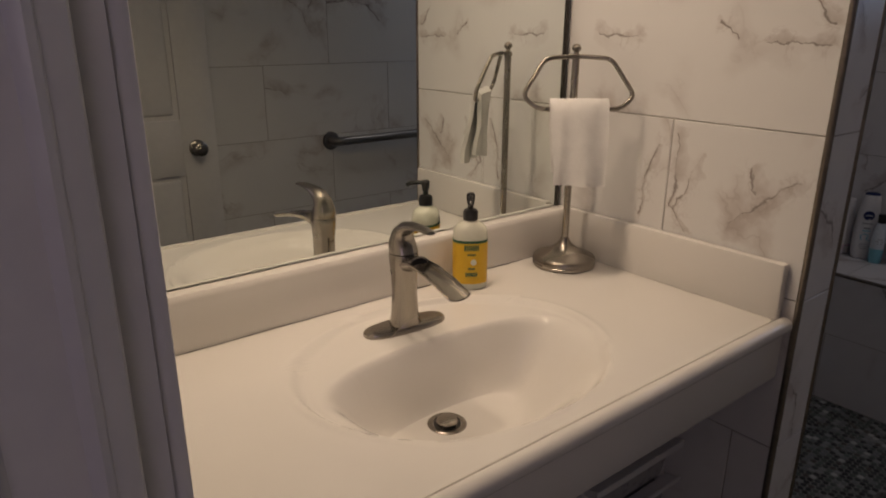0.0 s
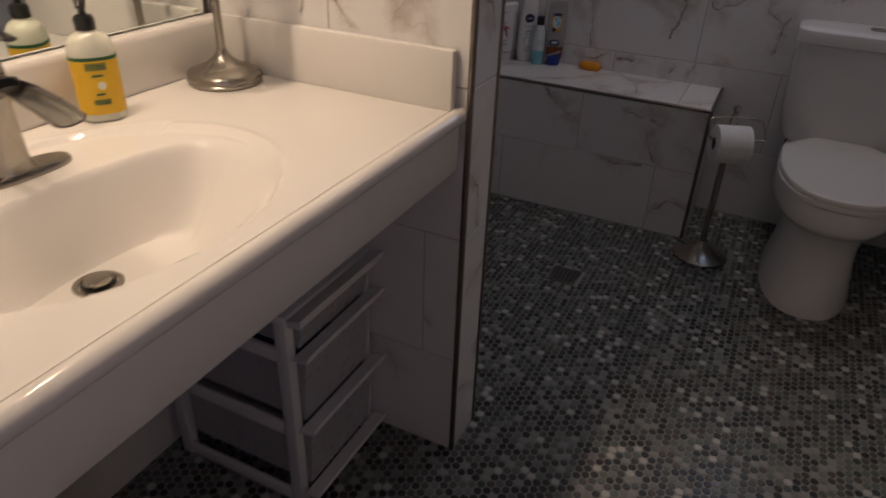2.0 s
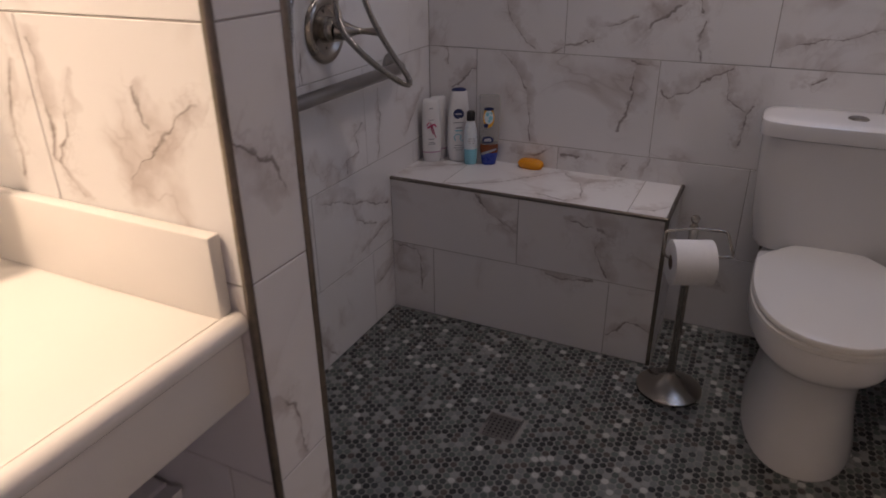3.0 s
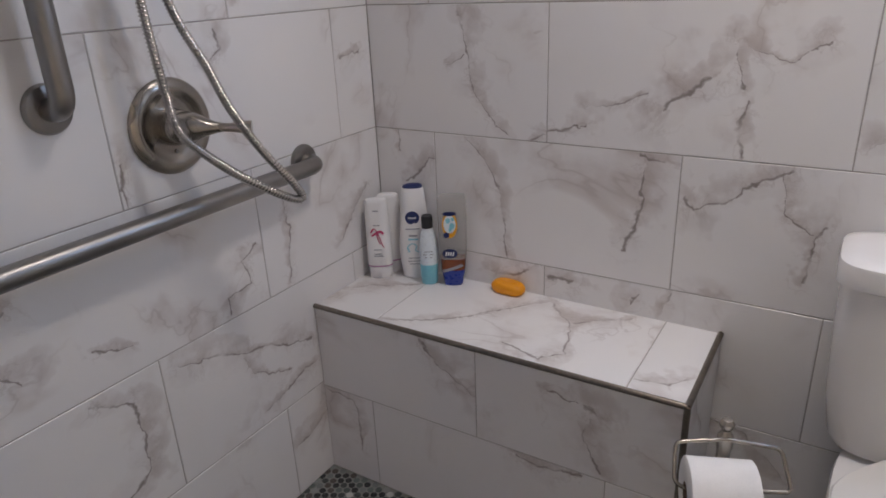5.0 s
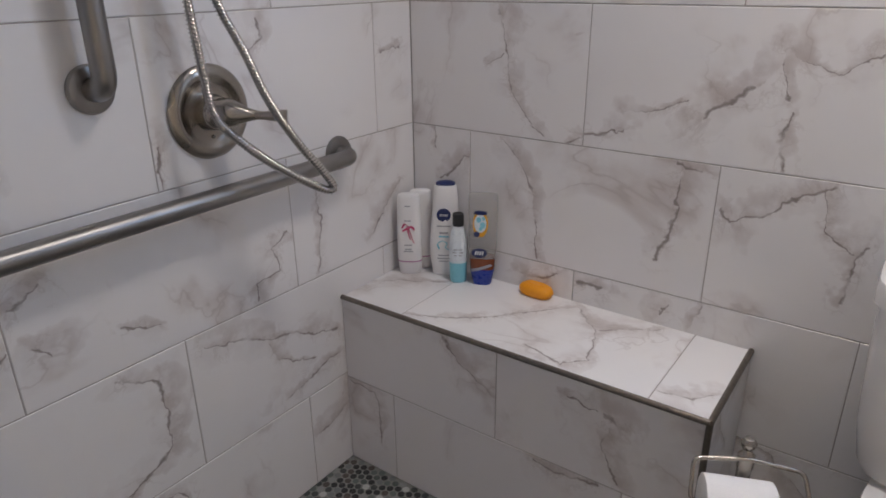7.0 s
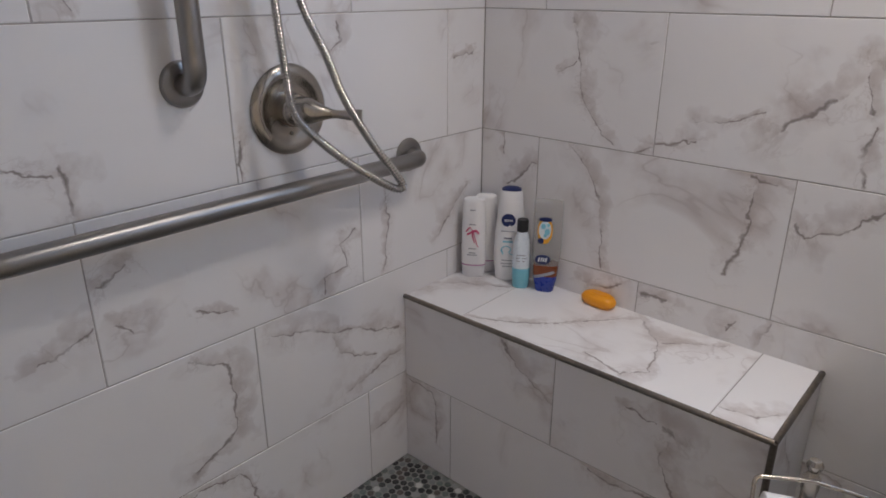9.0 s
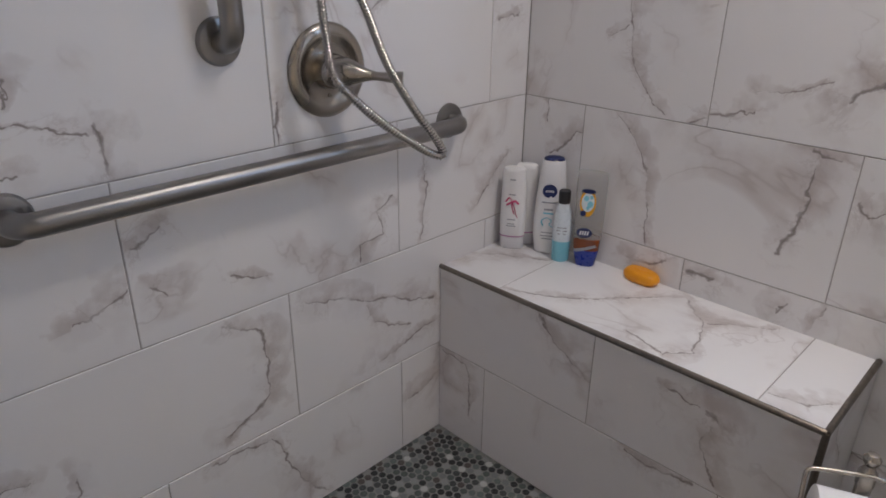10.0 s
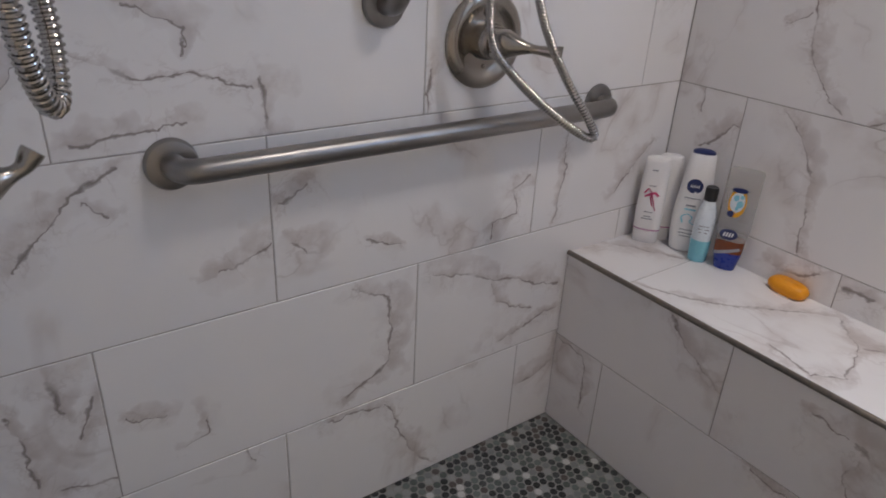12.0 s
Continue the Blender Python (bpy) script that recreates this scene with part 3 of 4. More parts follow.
for t, y, z, w, h in ((0, -0.004, 0.12, 0.018, 0.019), (0.15, -0.024, 0.132, 0.0185, 0.0165), (0.3, -0.046, 0.1365, 0.0195, 0.0145), (0.31, -0.047, 0.1365, 0.0195, 0.0145), (0.5, -0.08, 0.1345, 0.021, 0.0125), (0.75, -0.122, 0.1265, 0.022, 0.0105), (1, -0.164, 0.115, 0.022, 0.0085)):
    n, ring = 15, []
    for k in range(n):
        a = math.pi * k / (n - 1)
        ring.append((-w * math.cos(a), y - 0.25 * h * math.sin(a), z - h * math.sin(a)))
    for k in range(n):
        a = math.pi * (1 - k / (n - 1))
        lift, back = (h * 0.5, 0.0) if t < 0.305 else (-h * 0.78, 0.2 * h)
        ring.append((-w * 0.9 * math.cos(a), y - back * math.sin(a), z + 0.0005 + lift * math.sin(a)))
    spout.append(ring)
part("spout", loft(spout), NICKEL, tap)
# no real hole: a black plug carries the shade inside the mouth as colour
part("spout_mouth", loft([[(px, y, z + py) for px, py, _ in oval(0, 0, 0, 0.0155, 0.0085, 20)] for y, z in ((-0.0445, 0.1345), (-0.0485, 0.134))]), BLACK_PLASTIC_AND_SHADE, tap, "black plug painting the shade inside the spout's opening")
part("lift_rod", tube([(0, 0.022, 0.04), (0, 0.029, 0.07), (0, 0.031, 0.095)], lambda t: 0.0025 + 0.0018 * (t > 0.8), 10), NICKEL, tap)

# hand soap
soap = thing("soap_bottle", "yellow hand soap bottle with a black pump and green label band", "soap bottle", pose(4.8, 1.9, COUNTER, 0, 0, -34))


def oval_stack(rows, n=36, p=2.4):
    return loft([oval(0, 0, z, a, b, n, p) for z, a, b in rows])


part("bottle", oval_stack([(0, 0.03, 0.024), (0.004, 0.034, 0.028), (0.108, 0.0345, 0.0285), (0.122, 0.033, 0.027), (0.132, 0.026, 0.022), (0.138, 0.014, 0.013), (0.142, 0.0125, 0.0125)]), SOAP_GEL, soap, "translucent bottle")
part("label", oval_stack([(0.014, 0.0349, 0.0289), (0.098, 0.0351, 0.0291)]), YELLOW_LABEL, soap, "yellow paper label")
part("label_band", oval_stack([(0.0982, 0.0352, 0.0292), (0.1035, 0.0352, 0.0292)]), GREEN, soap, "dark green band")
for k, (w, z, h) in enumerate(((0.03, 0.084, 0.011), (0.022, 0.074, 0.003), (0.018, 0.045, 0.003), (0.024, 0.03, 0.008))):
    n = 7 if k in (0, 3) else 1
    for i in range(n):
        a = -w / 2 + w * (i + 0.5) / n
        yy = -0.0291 * (1 - abs(a / 0.035) ** 2.4) ** (1 / 2.4) - 0.0004
        part("print_bar", box(a - w / n * 0.36, yy - 0.0004, z, a + w / n * 0.36, yy + 0.003, z + h), GREEN, soap)
part("badge", moved(lathe([(0, 0), (0.006, 0), (0.006, 0.001), (0, 0.001)], 20), pose(0.004, -0.0292, 0.06, 90)), SOAP_GEL, soap, "pale round badge")
part("pump_collar", lathe([(0, 0.1405), (0.0145, 0.1405), (0.015, 0.156), (0.0125, 0.161), (0.006, 0.163), (0.0055, 0.172), (0, 0.172)], 24), BLACK_PLASTIC_AND_SHADE, soap)
part("pump_head", join(lathe([(0, 0.171), (0.0065, 0.171), (0.0085, 0.181), (0.009, 0.19), (0.006, 0.194), (0, 0.1945)], 24), tube([(0, 0, 0.188), (-0.002, -0.017, 0.188), (-0.0045, -0.036, 0.185), (-0.005, -0.04, 0.18)], 0.0045, 12)), BLACK_PLASTIC_AND_SHADE, soap)

# towel stand
stand = thing("towel_stand", "brushed nickel counter towel stand with an open loop", "towel stand", pose(5.053, 1.874, COUNTER, 0, 0, -38))
part("base", lathe([(0, 0), (0.0665, 0), (0.0685, 0.002), (0.0685, 0.007), (0.067, 0.0085), (0.067, 0.01), (0.0685, 0.0115), (0.0685, 0.018), (0.066, 0.0215), (0.058, 0.0245), (0.056, 0.026), (0.044, 0.0305), (0.03, 0.0375), (0.018, 0.0465), (0.011, 0.055), (0.009, 0.062), (0, 0.062)], 48), NICKEL, stand)
part("pole", lathe([(0, 0.061), (0.0075, 0.061), (0.0075, 0.44), (0, 0.44)], 24), NICKEL, stand)
part("finial", lathe([(0, 0.44), (0.0095, 0.44), (0.0095, 0.448), (0.005, 0.451), (0.005, 0.455), (0.009, 0.459), (0.0095, 0.464), (0.006, 0.469), (0, 0.471)], 24), NICKEL, stand)
part("loop", tube(bent([(-0.03, -0.058, 0.345), (-0.085, -0.057, 0.348), (-0.112, -0.05, 0.372), (-0.066, -0.026, 0.443), (0.0, -0.012, 0.447), (0.066, -0.026, 0.443), (0.112, -0.05, 0.372), (0.085, -0.057, 0.348), (0.03, -0.058, 0.345)], 0.016), 0.0046, 12), NICKEL, stand)
towel = thing("hand_towel", "small white terry towel folded over the stand's loop", "towel", pose(5.053, 1.874, COUNTER + 0.006, 0, 0, -38))


def towel_shape():
    rings, n = [], 26
    path = [(-0.0265, 0.2), (-0.0275, 0.215), (-0.0265, 0.25), (-0.0245, 0.3), (-0.0225, 0.33), (-0.02, 0.35), (-0.014, 0.3575), (-0.008, 0.351), (-0.0065, 0.33), (-0.004, 0.28), (-0.002, 0.235), (-0.001, 0.205)]
    for k, (y, z) in enumerate(path):
        y -= 0.044 + 0.02 * min(1.0, (0.357 - z) / 0.19)
        f = min(1.0, (0.357 - z) / 0.15)
        line = []
        for i in range(n):
            s = i / (n - 1) * 2 - 1
            w = 0.059 - 0.006 * f + 0.002 * noise.noise((z * 30, k * 0.2, s))
            wave = 0.0065 * f * math.sin(4.2 * s + 1.2 + z * 14) + 0.006 * noise.noise((s * 2.2, z * 16, 2))
            sag = 0.008 * (1 - s) * (1 if k == 0 else 0)
            line.append(Vector((s * w + 0.004 * f, y + wave - 0.004 * f, z - 0.01 * f * s - sag)))
        rings.append(line)
    out = []
    for k, line in enumerate(rings):
        nxt, prv = rings[min(k + 1, len(rings) - 1)], rings[max(k - 1, 0)]
        d = (nxt[n // 2] - prv[n // 2]).normalized()
        off = d.cross(Vector((1, 0, 0))) * 0.0045
        out.append([p + off for p in line] + [p - off for p in reversed(line)])
    return loft(out)


part("cloth", towel_shape(), TERRY, towel)


# plastic drawer carts under the counter
def drawer_cart(m, label):
    cart = thing("drawer_cart", label, "storage cart", m, group="drawer carts under the vanity")
    w, d, h = 0.285, 0.345, 0.505
    for x in (0, w - 0.026):
        for y in (0, d - 0.03):
            part("post", box(x, y, 0, x + 0.026, y + 0.03, h - 0.0205, 0.005), WHITE_PLASTIC, cart)
    part("top", box(-0.004, -0.004, h - 0.02, w + 0.004, d + 0.004, h, 0.006), WHITE_PLASTIC, cart)
    for z in (0.0, 0.195, 0.385):
        for x in (0.002, w - 0.014):
            part("side_rail", box(x, 0.0305, z + 0.004, x + 0.012, d - 0.0305, z + 0.034, 0.003), WHITE_PLASTIC, cart)
    for z, dh in ((0.045, 0.17), (0.228, 0.172), (0.412, 0.07)):
        def tub(zz, inset, out):
            return [(0.028 + inset, -0.006 - out + inset, zz), (w - 0.028 - inset, -0.006 - out + inset, zz), (w - 0.028 - inset, d - 0.02 - inset, zz), (0.028 + inset, d - 0.02 - inset, zz)]

        dr = part("drawer", loft([tub(z, 0.006, 0), tub(z + 0.006, 0.001, 0), tub(z + dh, 0, 0.012), tub(z + dh, 0.003, 0.012), tub(z + 0.004, 0.004, 0)]), CLEAR_PLASTIC, cart, "frosted translucent drawer", smooth=False)
        part("lip", loft([[(x, y, zz) for y, zz in ((-0.004, z - 0.006), (-0.04, z - 0.002), (-0.043, z + 0.008), (-0.04, z + 0.011), (-0.036, z + 0.004), (-0.0065, z - 0.0005))] for x in (0.004, w - 0.004)]), WHITE_PLASTIC, dr, "protruding white finger ledge")
    part("top_lip", loft([[(x, y, zz) for y, zz in ((-0.0045, h - 0.018), (-0.034, h - 0.014), (-0.036, h + 0.004), (-0.032, h + 0.004), (-0.0045, h - 0.004))] for x in (0.0, w)]), WHITE_PLASTIC, cart)
    return cart


drawer_cart(pose(4.847, 1.612, 0), "white plastic three-drawer cart under the vanity beside the partition")
drawer_cart(pose(4.115, 1.62, 0), "white plastic three-drawer cart further along under the vanity")
bundle = thing("folded_cloth", "folded dark blue cloth inside a drawer of the cart", "cloth", pose(4.99, 1.79, 0.2325))
part("layer", box(-0.1, -0.12, 0, 0.1, 0.13, 0.05, 0.016), BLUE_CLOTH, bundle)
part("layer", box(-0.095, -0.11, 0.0505, 0.1, 0.12, 0.1, 0.018), BLUE_CLOTH, bundle)
pack = thing("packet", "small white packet with a red print in a drawer", "packet", pose(4.99, 1.6235, 0.2325))
part("bag", box(-0.05, 0.0, 0, 0.05, 0.028, 0.1, 0.01), WHITE_PLASTIC, pack)
part("print", box(-0.014, -0.0012, 0.02, 0.012, 0.002, 0.085, 0.0005), RED, pack)

# door, opened against the side wall
door_1 = tagged(thing("door_1", "white six-panel door standing open against the tiled wall", "door", pose(X_DOOR + 0.004, DOOR_Y0 - 0.037, 0.008)), kind="structure")
DW, DH = 0.846, 2.03
part("core", box(0.004, 0.0115, 0.004, DW - 0.004, 0.025, DH - 0.004), DOOR_PAINT, door_1)
for x0, x1 in ((0, 0.115), (DW / 2 - 0.055, DW / 2 + 0.055), (DW - 0.13, DW)):
    part("stile", box(x0, 0, 0, x1, 0.0365, DH, 0.0025), DOOR_PAINT, door_1)
spans = ((0.115, DW / 2 - 0.055), (DW / 2 + 0.055, DW - 0.13))
for x0, x1 in spans:
    for z0, z1 in ((0, 0.21), (0.79, 1.0), (1.62, 1.73), (1.93, DH)):
        part("rail", box(x0 - 0.001, 0.0005, z0, x1 + 0.001, 0.036, z1, 0.0025), DOOR_PAINT, door_1)
    for z0, z1 in ((0.21, 0.79), (1.0, 1.62), (1.73, 1.93)):
        part("panel", box(x0 + 0.016, 0.004, z0 + 0.016, x1 - 0.016, 0.0335, z1 - 0.016, 0.012), DOOR_PAINT, door_1)
for side, y in ((1, 0.0365), (-1, 0.0)):
    part("knob", moved(lathe([(0, 0), (0.032, 0), (0.032, 0.005), (0.026, 0.009), (0.011, 0.012), (0.01, 0.022), (0.018, 0.027), (0.0265, 0.036), (0.027, 0.044), (0.02, 0.05), (0, 0.052)] if side > 0 else [(0, 0), (0.03, 0), (0.03, 0.005), (0.012, 0.01), (0.012, 0.02), (0.024, 0.03), (0.02, 0.038), (0, 0.04)], 28),
                        pose(DW - 0.077, y, 0.89, -90 * side)), NICKEL, door_1, "dark satin nickel knob")

# ---- shower side ----
bench = tagged(thing("shower_bench", "tiled shower bench with bronze metal edge trim", "bench", pose(0, 0, 0)), kind="structure")
BX, BY, BZ = 6.5, 1.09, 0.497
part("core", box(BX + SET_BACK, BY + SET_BACK, 0, X_BACK + 0.001, Y_LEFT + 0.001, BZ - SET_BACK), GROUT, bench, smooth=False)


def trim_strip(parent, a, b, r=0.0064):
    part("edge_trim", tube([a, b], r, 12), BRONZE, parent, "bronze metal trim")


trim_strip(bench, (BX + 0.002, BY + 0.002, BZ - 0.002), (BX + 0.002, Y_LEFT - 0.0005, BZ - 0.002))
trim_strip(bench, (BX + 0.002, BY + 0.002, BZ - 0.002), (X_BACK - 0.0005, BY + 0.002, BZ - 0.002))
trim_strip(bench, (BX + 0.002, BY + 0.002, 0.001), (BX + 0.002, BY + 0.002, BZ - 0.002))
for x in (X_PART + 0.003, X_PART2 - 0.003):
    trim_strip(partition, (x, 1.403, 0.001), (x, 1.403, TOP - 0.001), 0.0062)


# grab bars
def flange(parent, m, name="flange"):
    part(name, moved(lathe([(0, 0), (0.0405, 0), (0.0405, 0.004), (0.037, 0.0095), (0.03, 0.0115), (0.0215, 0.012), (0, 0.012)], 40), m), STEEL, parent)


def grab_bar(label, m, length):
    """Along local x, standing off the wall along local z."""
    g = thing("grab_bar", label, "grab bar", m, group="grab bars")
    part("bar", tube(bent([(0, 0, 0.004), (0, 0, 0.052), (length, 0, 0.052), (length, 0, 0.004)], 0.036, 9), 0.019, 24), STEEL, g)
    flange(g, pose(0, 0, 0))
    flange(g, pose(length, 0, 0))
    return g


grab_bar("long satin steel grab bar level on the shower wall", pose(5.607, Y_LEFT, 0.862, 90, 0, 0), 0.916)
grab_bar("satin steel grab bar upright on the shower wall", pose(5.972, Y_LEFT, 1.082, 90, -90, 0), 0.457)
grab_bar("satin steel grab bar level beside the toilet", pose(6.35, Y_RIGHT, 0.858, 90, 0, 180), 0.914)


# shower valves with lever
def shower_valve(label, m, lever_line=((0.0, 0, 0.03), (0.013, -0.001, 0.048), (0.03, -0.003, 0.07), (0.055, -0.006, 0.1), (0.08, -0.008, 0.128))):
    """Plate in local xy, standing off along local z, with its lever along lever_line."""
    v = thing("shower_valve", label, "shower valve", m, group="shower valves")
    part("plate", lathe([(0, 0), (0.088, 0), (0.089, 0.003), (0.085, 0.0085), (0.076, 0.013), (0.069, 0.0135), (0.064, 0.0115), (0.058, 0.005), (0.048, 0.003), (0.034, 0.0035), (0, 0.0035)], 56), NICKEL, v)
    part("hub", lathe([(0, 0.0034), (0.035, 0.0034), (0.0345, 0.012), (0.0325, 0.026), (0.03, 0.033), (0.024, 0.038), (0, 0.038)], 36), NICKEL, v)
    part("lever", tube(curve_points(lever_line, 6), lambda t: 0.0285 - 0.0205 * ease((t - 0.2) / 0.5) + 0.0042 * ease((t - 0.68) / 0.3), 20), NICKEL, v)
    for y in (-0.047, 0.047):
        part("screw", lathe([(0, 0.003), (0.004, 0.003), (0.0038, 0.007), (0, 0.0075)], 12), NICKEL, v, m=pose(0, y, 0))
    return v


shower_valve("round brushed nickel shower valve with a lever", pose(6.188, Y_LEFT, 1.012, 90, 0, 0))
shower_valve("round brushed nickel valve with a lever on the partition", pose(X_PART2, 1.75, 0.95, 90, 0, 90), ((0, 0, 0.06), (0, 0.002, 0.09), (0.002, 0.006, 0.115), (0.005, 0.014, 0.138), (0.008, 0.03, 0.152)))


def ribbed_hose(label, pts):
    h = thing("shower_hose", label, "shower hose", pose(0, 0, 0), group="shower hoses")
    line = curve_points(pts, 60)
    part("hose", tube(line, 0.0068, 12), HOSE, h)
    dist, last, rib = 0.0, line[0], lathe([(0.0066, -0.002), (0.0084, -0.0013), (0.009, 0), (0.0084, 0.0013), (0.0066, 0.002)], 12)
    rings = []
    for a, b in zip(line, line[1:]):
        dist += (b - a).length
        if dist >= 0.0054:
            dist = 0.0
            turn = (b - a).to_track_quat("Z", "Y").to_matrix().to_4x4()
            rings.append(moved(rib, Matrix.Translation(b) @ turn))
    tagged(part("ribs", join(*rings), HOSE, h), kind="stuff")
    return h


ribbed_hose("ribbed steel shower hose hanging in a loop before the valve",
            [(6.12, 1.93, 1.55), (6.122, 1.932, 1.35), (6.126, 1.928, 1.215), (6.131, 1.918, 1.085), (6.134, 1.905, 1.02), (6.166, 1.885, 0.973), (6.224, 1.86, 0.917), (6.293, 1.83, 0.866), (6.318, 1.815, 0.858),
             (6.308, 1.82, 0.886), (6.262, 1.845, 0.96), (6.225, 1.87, 1.04), (6.2, 1.89, 1.125), (6.168, 1.91, 1.215), (6.14, 1.92, 1.35), (6.135, 1.92, 1.55)])
ribbed_hose("ribbed steel hose loop hanging by the partition",
            [(5.375, 1.5, 1.6), (5.392, 1.5, 1.35), (5.404, 1.505, 1.2), (5.411, 1.515, 1.12), (5.42, 1.53, 1.083), (5.427, 1.54, 1.076), (5.432, 1.553, 1.088), (5.434, 1.562, 1.13), (5.426, 1.565, 1.2), (5.408, 1.56, 1.35), (5.388, 1.55, 1.6)])
slide = thing("hand_shower", "satin steel hand shower parked high on the wall", "hand shower", pose(6.13, Y_LEFT, 1.62))
part("bracket", lathe([(0, 0), (0.03, 0), (0.03, 0.006), (0.015, 0.01), (0.015, 0.06), (0, 0.06)], 24), NICKEL, slide, m=pose(0, 0, 0, 90))
part("handle", tube([(0, -0.075, -0.08), (0, -0.072, 0.0), (0, -0.085, 0.12)], 0.012, 16), NICKEL, slide)
part("head", moved(lathe([(0, 0), (0.045, 0), (0.05, 0.008), (0.03, 0.025), (0, 0.03)], 32), pose(0, -0.1, 0.14, 60)), NICKEL, slide)
slide = thing("hand_shower", "satin steel hand shower parked high on the partition", "hand shower", pose(X_PART2, 1.53, 1.66))
part("bracket", lathe([(0, 0), (0.03, 0), (0.03, 0.006), (0.015, 0.01), (0.015, 0.12), (0, 0.12)], 24), NICKEL, slide, m=pose(0, 0, 0, 0, 90))
part("handle", tube([(0.135, 0, -0.08), (0.135, 0, 0.0), (0.15, 0, 0.12)], 0.012, 16), NICKEL, slide)

# floor drain
fd = thing("floor_drain", "square steel floor drain grate set in the mosaic", "floor drain", pose(6.03, 1.402, 0, 0, 0, 0))
for b in ((-0.05, -0.05, 0.05, -0.042), (-0.05, 0.042, 0.05, 0.05), (-0.05, -0.042, -0.042, 0.042), (0.042, -0.042, 0.05, 0.042)):
    part("rim", box(b[0], b[1], -0.0014, b[2], b[3], 0.0015, 0.0005), STEEL, fd)
for k in range(6):
    c = -0.0345 + k * 0.0138
    part("bar", box(-0.042, c - 0.003, -0.0012, 0.042, c + 0.003, 0.0008), STEEL, fd)
    part("bar", box(c - 0.003, -0.042, -0.001, c + 0.003, 0.042, 0.0012), STEEL, fd)
# thin black sheet paints the shade of the depth under the grate
part("well_shade", box(-0.042, -0.042, -0.0015, 0.042, 0.042, -0.0013), BLACK_PLASTIC_AND_SHADE, fd)

# ---- things on the bench ----
def bottle(name, label, category, m, rows, mat, p=2.4, n=36, part_label=""):
    b = thing(name, label, category, m, group="bottles on the bench")
    part("bottle", oval_stack(rows, n, p), mat, b, part_label)
    return b


def front_bar(parent, x, z, w, h, depth, mat, name="print_bar", lean=0.0):
    part(name, moved(box(-w / 2, -0.0006, -h / 2, w / 2, 0.004, h / 2), pose(x, -depth, z, 0, lean)), mat, parent)


def front_disc(parent, x, z, a, b, depth, mat, name="badge"):
    part(name, moved(loft([oval(0, 0, k, a, b, 28) for k in (-0.003, 0.0008)]), pose(x, -depth, z, 90)), mat, parent)


def conditioner(m, printed):
    b = bottle("shampoo_bottle", "white bottle standing on its cap, with a pink ribbon print" if printed else "white bottle on its cap behind the others", "bottle", m,
               [(0.032, 0.031, 0.018), (0.034, 0.0328, 0.0195), (0.09, 0.0332, 0.0195), (0.17, 0.0312, 0.0175), (0.21, 0.0295, 0.0158), (0.219, 0.0275, 0.014), (0.223, 0.021, 0.01)], BOTTLE_WHITE)
    part("cap", oval_stack([(0, 0.028, 0.0165), (0.002, 0.03, 0.0175), (0.028, 0.0315, 0.0185), (0.0315, 0.03, 0.017)]), WHITE_PLASTIC, b, "grey-white cap")
    part("band", oval_stack([(0.0345, 0.0331, 0.0197), (0.038, 0.0331, 0.0197)]), LILAC, b, "lilac band")
    if printed:
        part("ribbon", join(*[moved(tube(curve_points(q, 6), 0.0032, 8, 0.3), pose(0, -0.0183, 0.12)) for q in
                            ([(-0.018, 0, 0.012), (-0.008, -0.001, 0.024), (0.002, -0.001, 0.005), (0.01, 0, -0.022), (0.014, 0, -0.03)],
                             [(0.016, 0, 0.008), (0.006, -0.001, 0.016), (-0.002, -0.001, 0.004), (0.004, 0, -0.02)], [(-0.016, 0, 0.004), (-0.006, -0.0015, 0.01), (0.002, -0.001, 0.016)])]), PINK, b, "pink ribbon print")
        for z, w in ((0.192, 0.014), (0.152, 0.017), (0.084, 0.02), (0.066, 0.026), (0.072, 0.018)):
            front_bar(b, -0.002, z, w, 0.0026, 0.0175 if z > 0.15 else 0.0192, GREY_PRINT)
    return b


FACE = -58
conditioner(pose(6.722, 1.952, BZ, 0, 0, FACE), True)
conditioner(pose(6.768, 1.948, BZ, 0, 0, FACE + 8), False)
lotion = bottle("body_lotion", "tall white lotion bottle with a navy badge and navy cap", "bottle", pose(6.772, 1.868, BZ, 0, 0, FACE),
                [(0, 0.031, 0.02), (0.004, 0.036, 0.0235), (0.05, 0.0425, 0.026), (0.1, 0.0425, 0.026), (0.16, 0.0375, 0.024), (0.21, 0.0318, 0.0215), (0.245, 0.029, 0.02), (0.249, 0.0275, 0.0185)], BOTTLE_WHITE)
part("cap", oval_stack([(0.2492, 0.026, 0.0172), (0.254, 0.025, 0.016), (0.2575, 0.017, 0.011), (0.2585, 0.007, 0.004)]), NAVY, lotion, "navy cap top")
front_disc(lotion, -0.004, 0.172, 0.0185, 0.0178, 0.0232, NAVY)
for k in range(5):
    front_bar(lotion, -0.013 + 0.0045 * k, 0.172, 0.0024, 0.006, 0.0242, BOTTLE_WHITE)
for z, w, mat in ((0.142, 0.036, GREY_PRINT), (0.123, 0.022, GREY_PRINT), (0.113, 0.026, CYAN), (0.06, 0.03, GREY_PRINT), (0.051, 0.034, GREY_PRINT), (0.043, 0.026, GREY_PRINT)):
    front_bar(lotion, -0.004, z, w, 0.004 if z > 0.11 and z < 0.13 else 0.0022, 0.0255, mat)
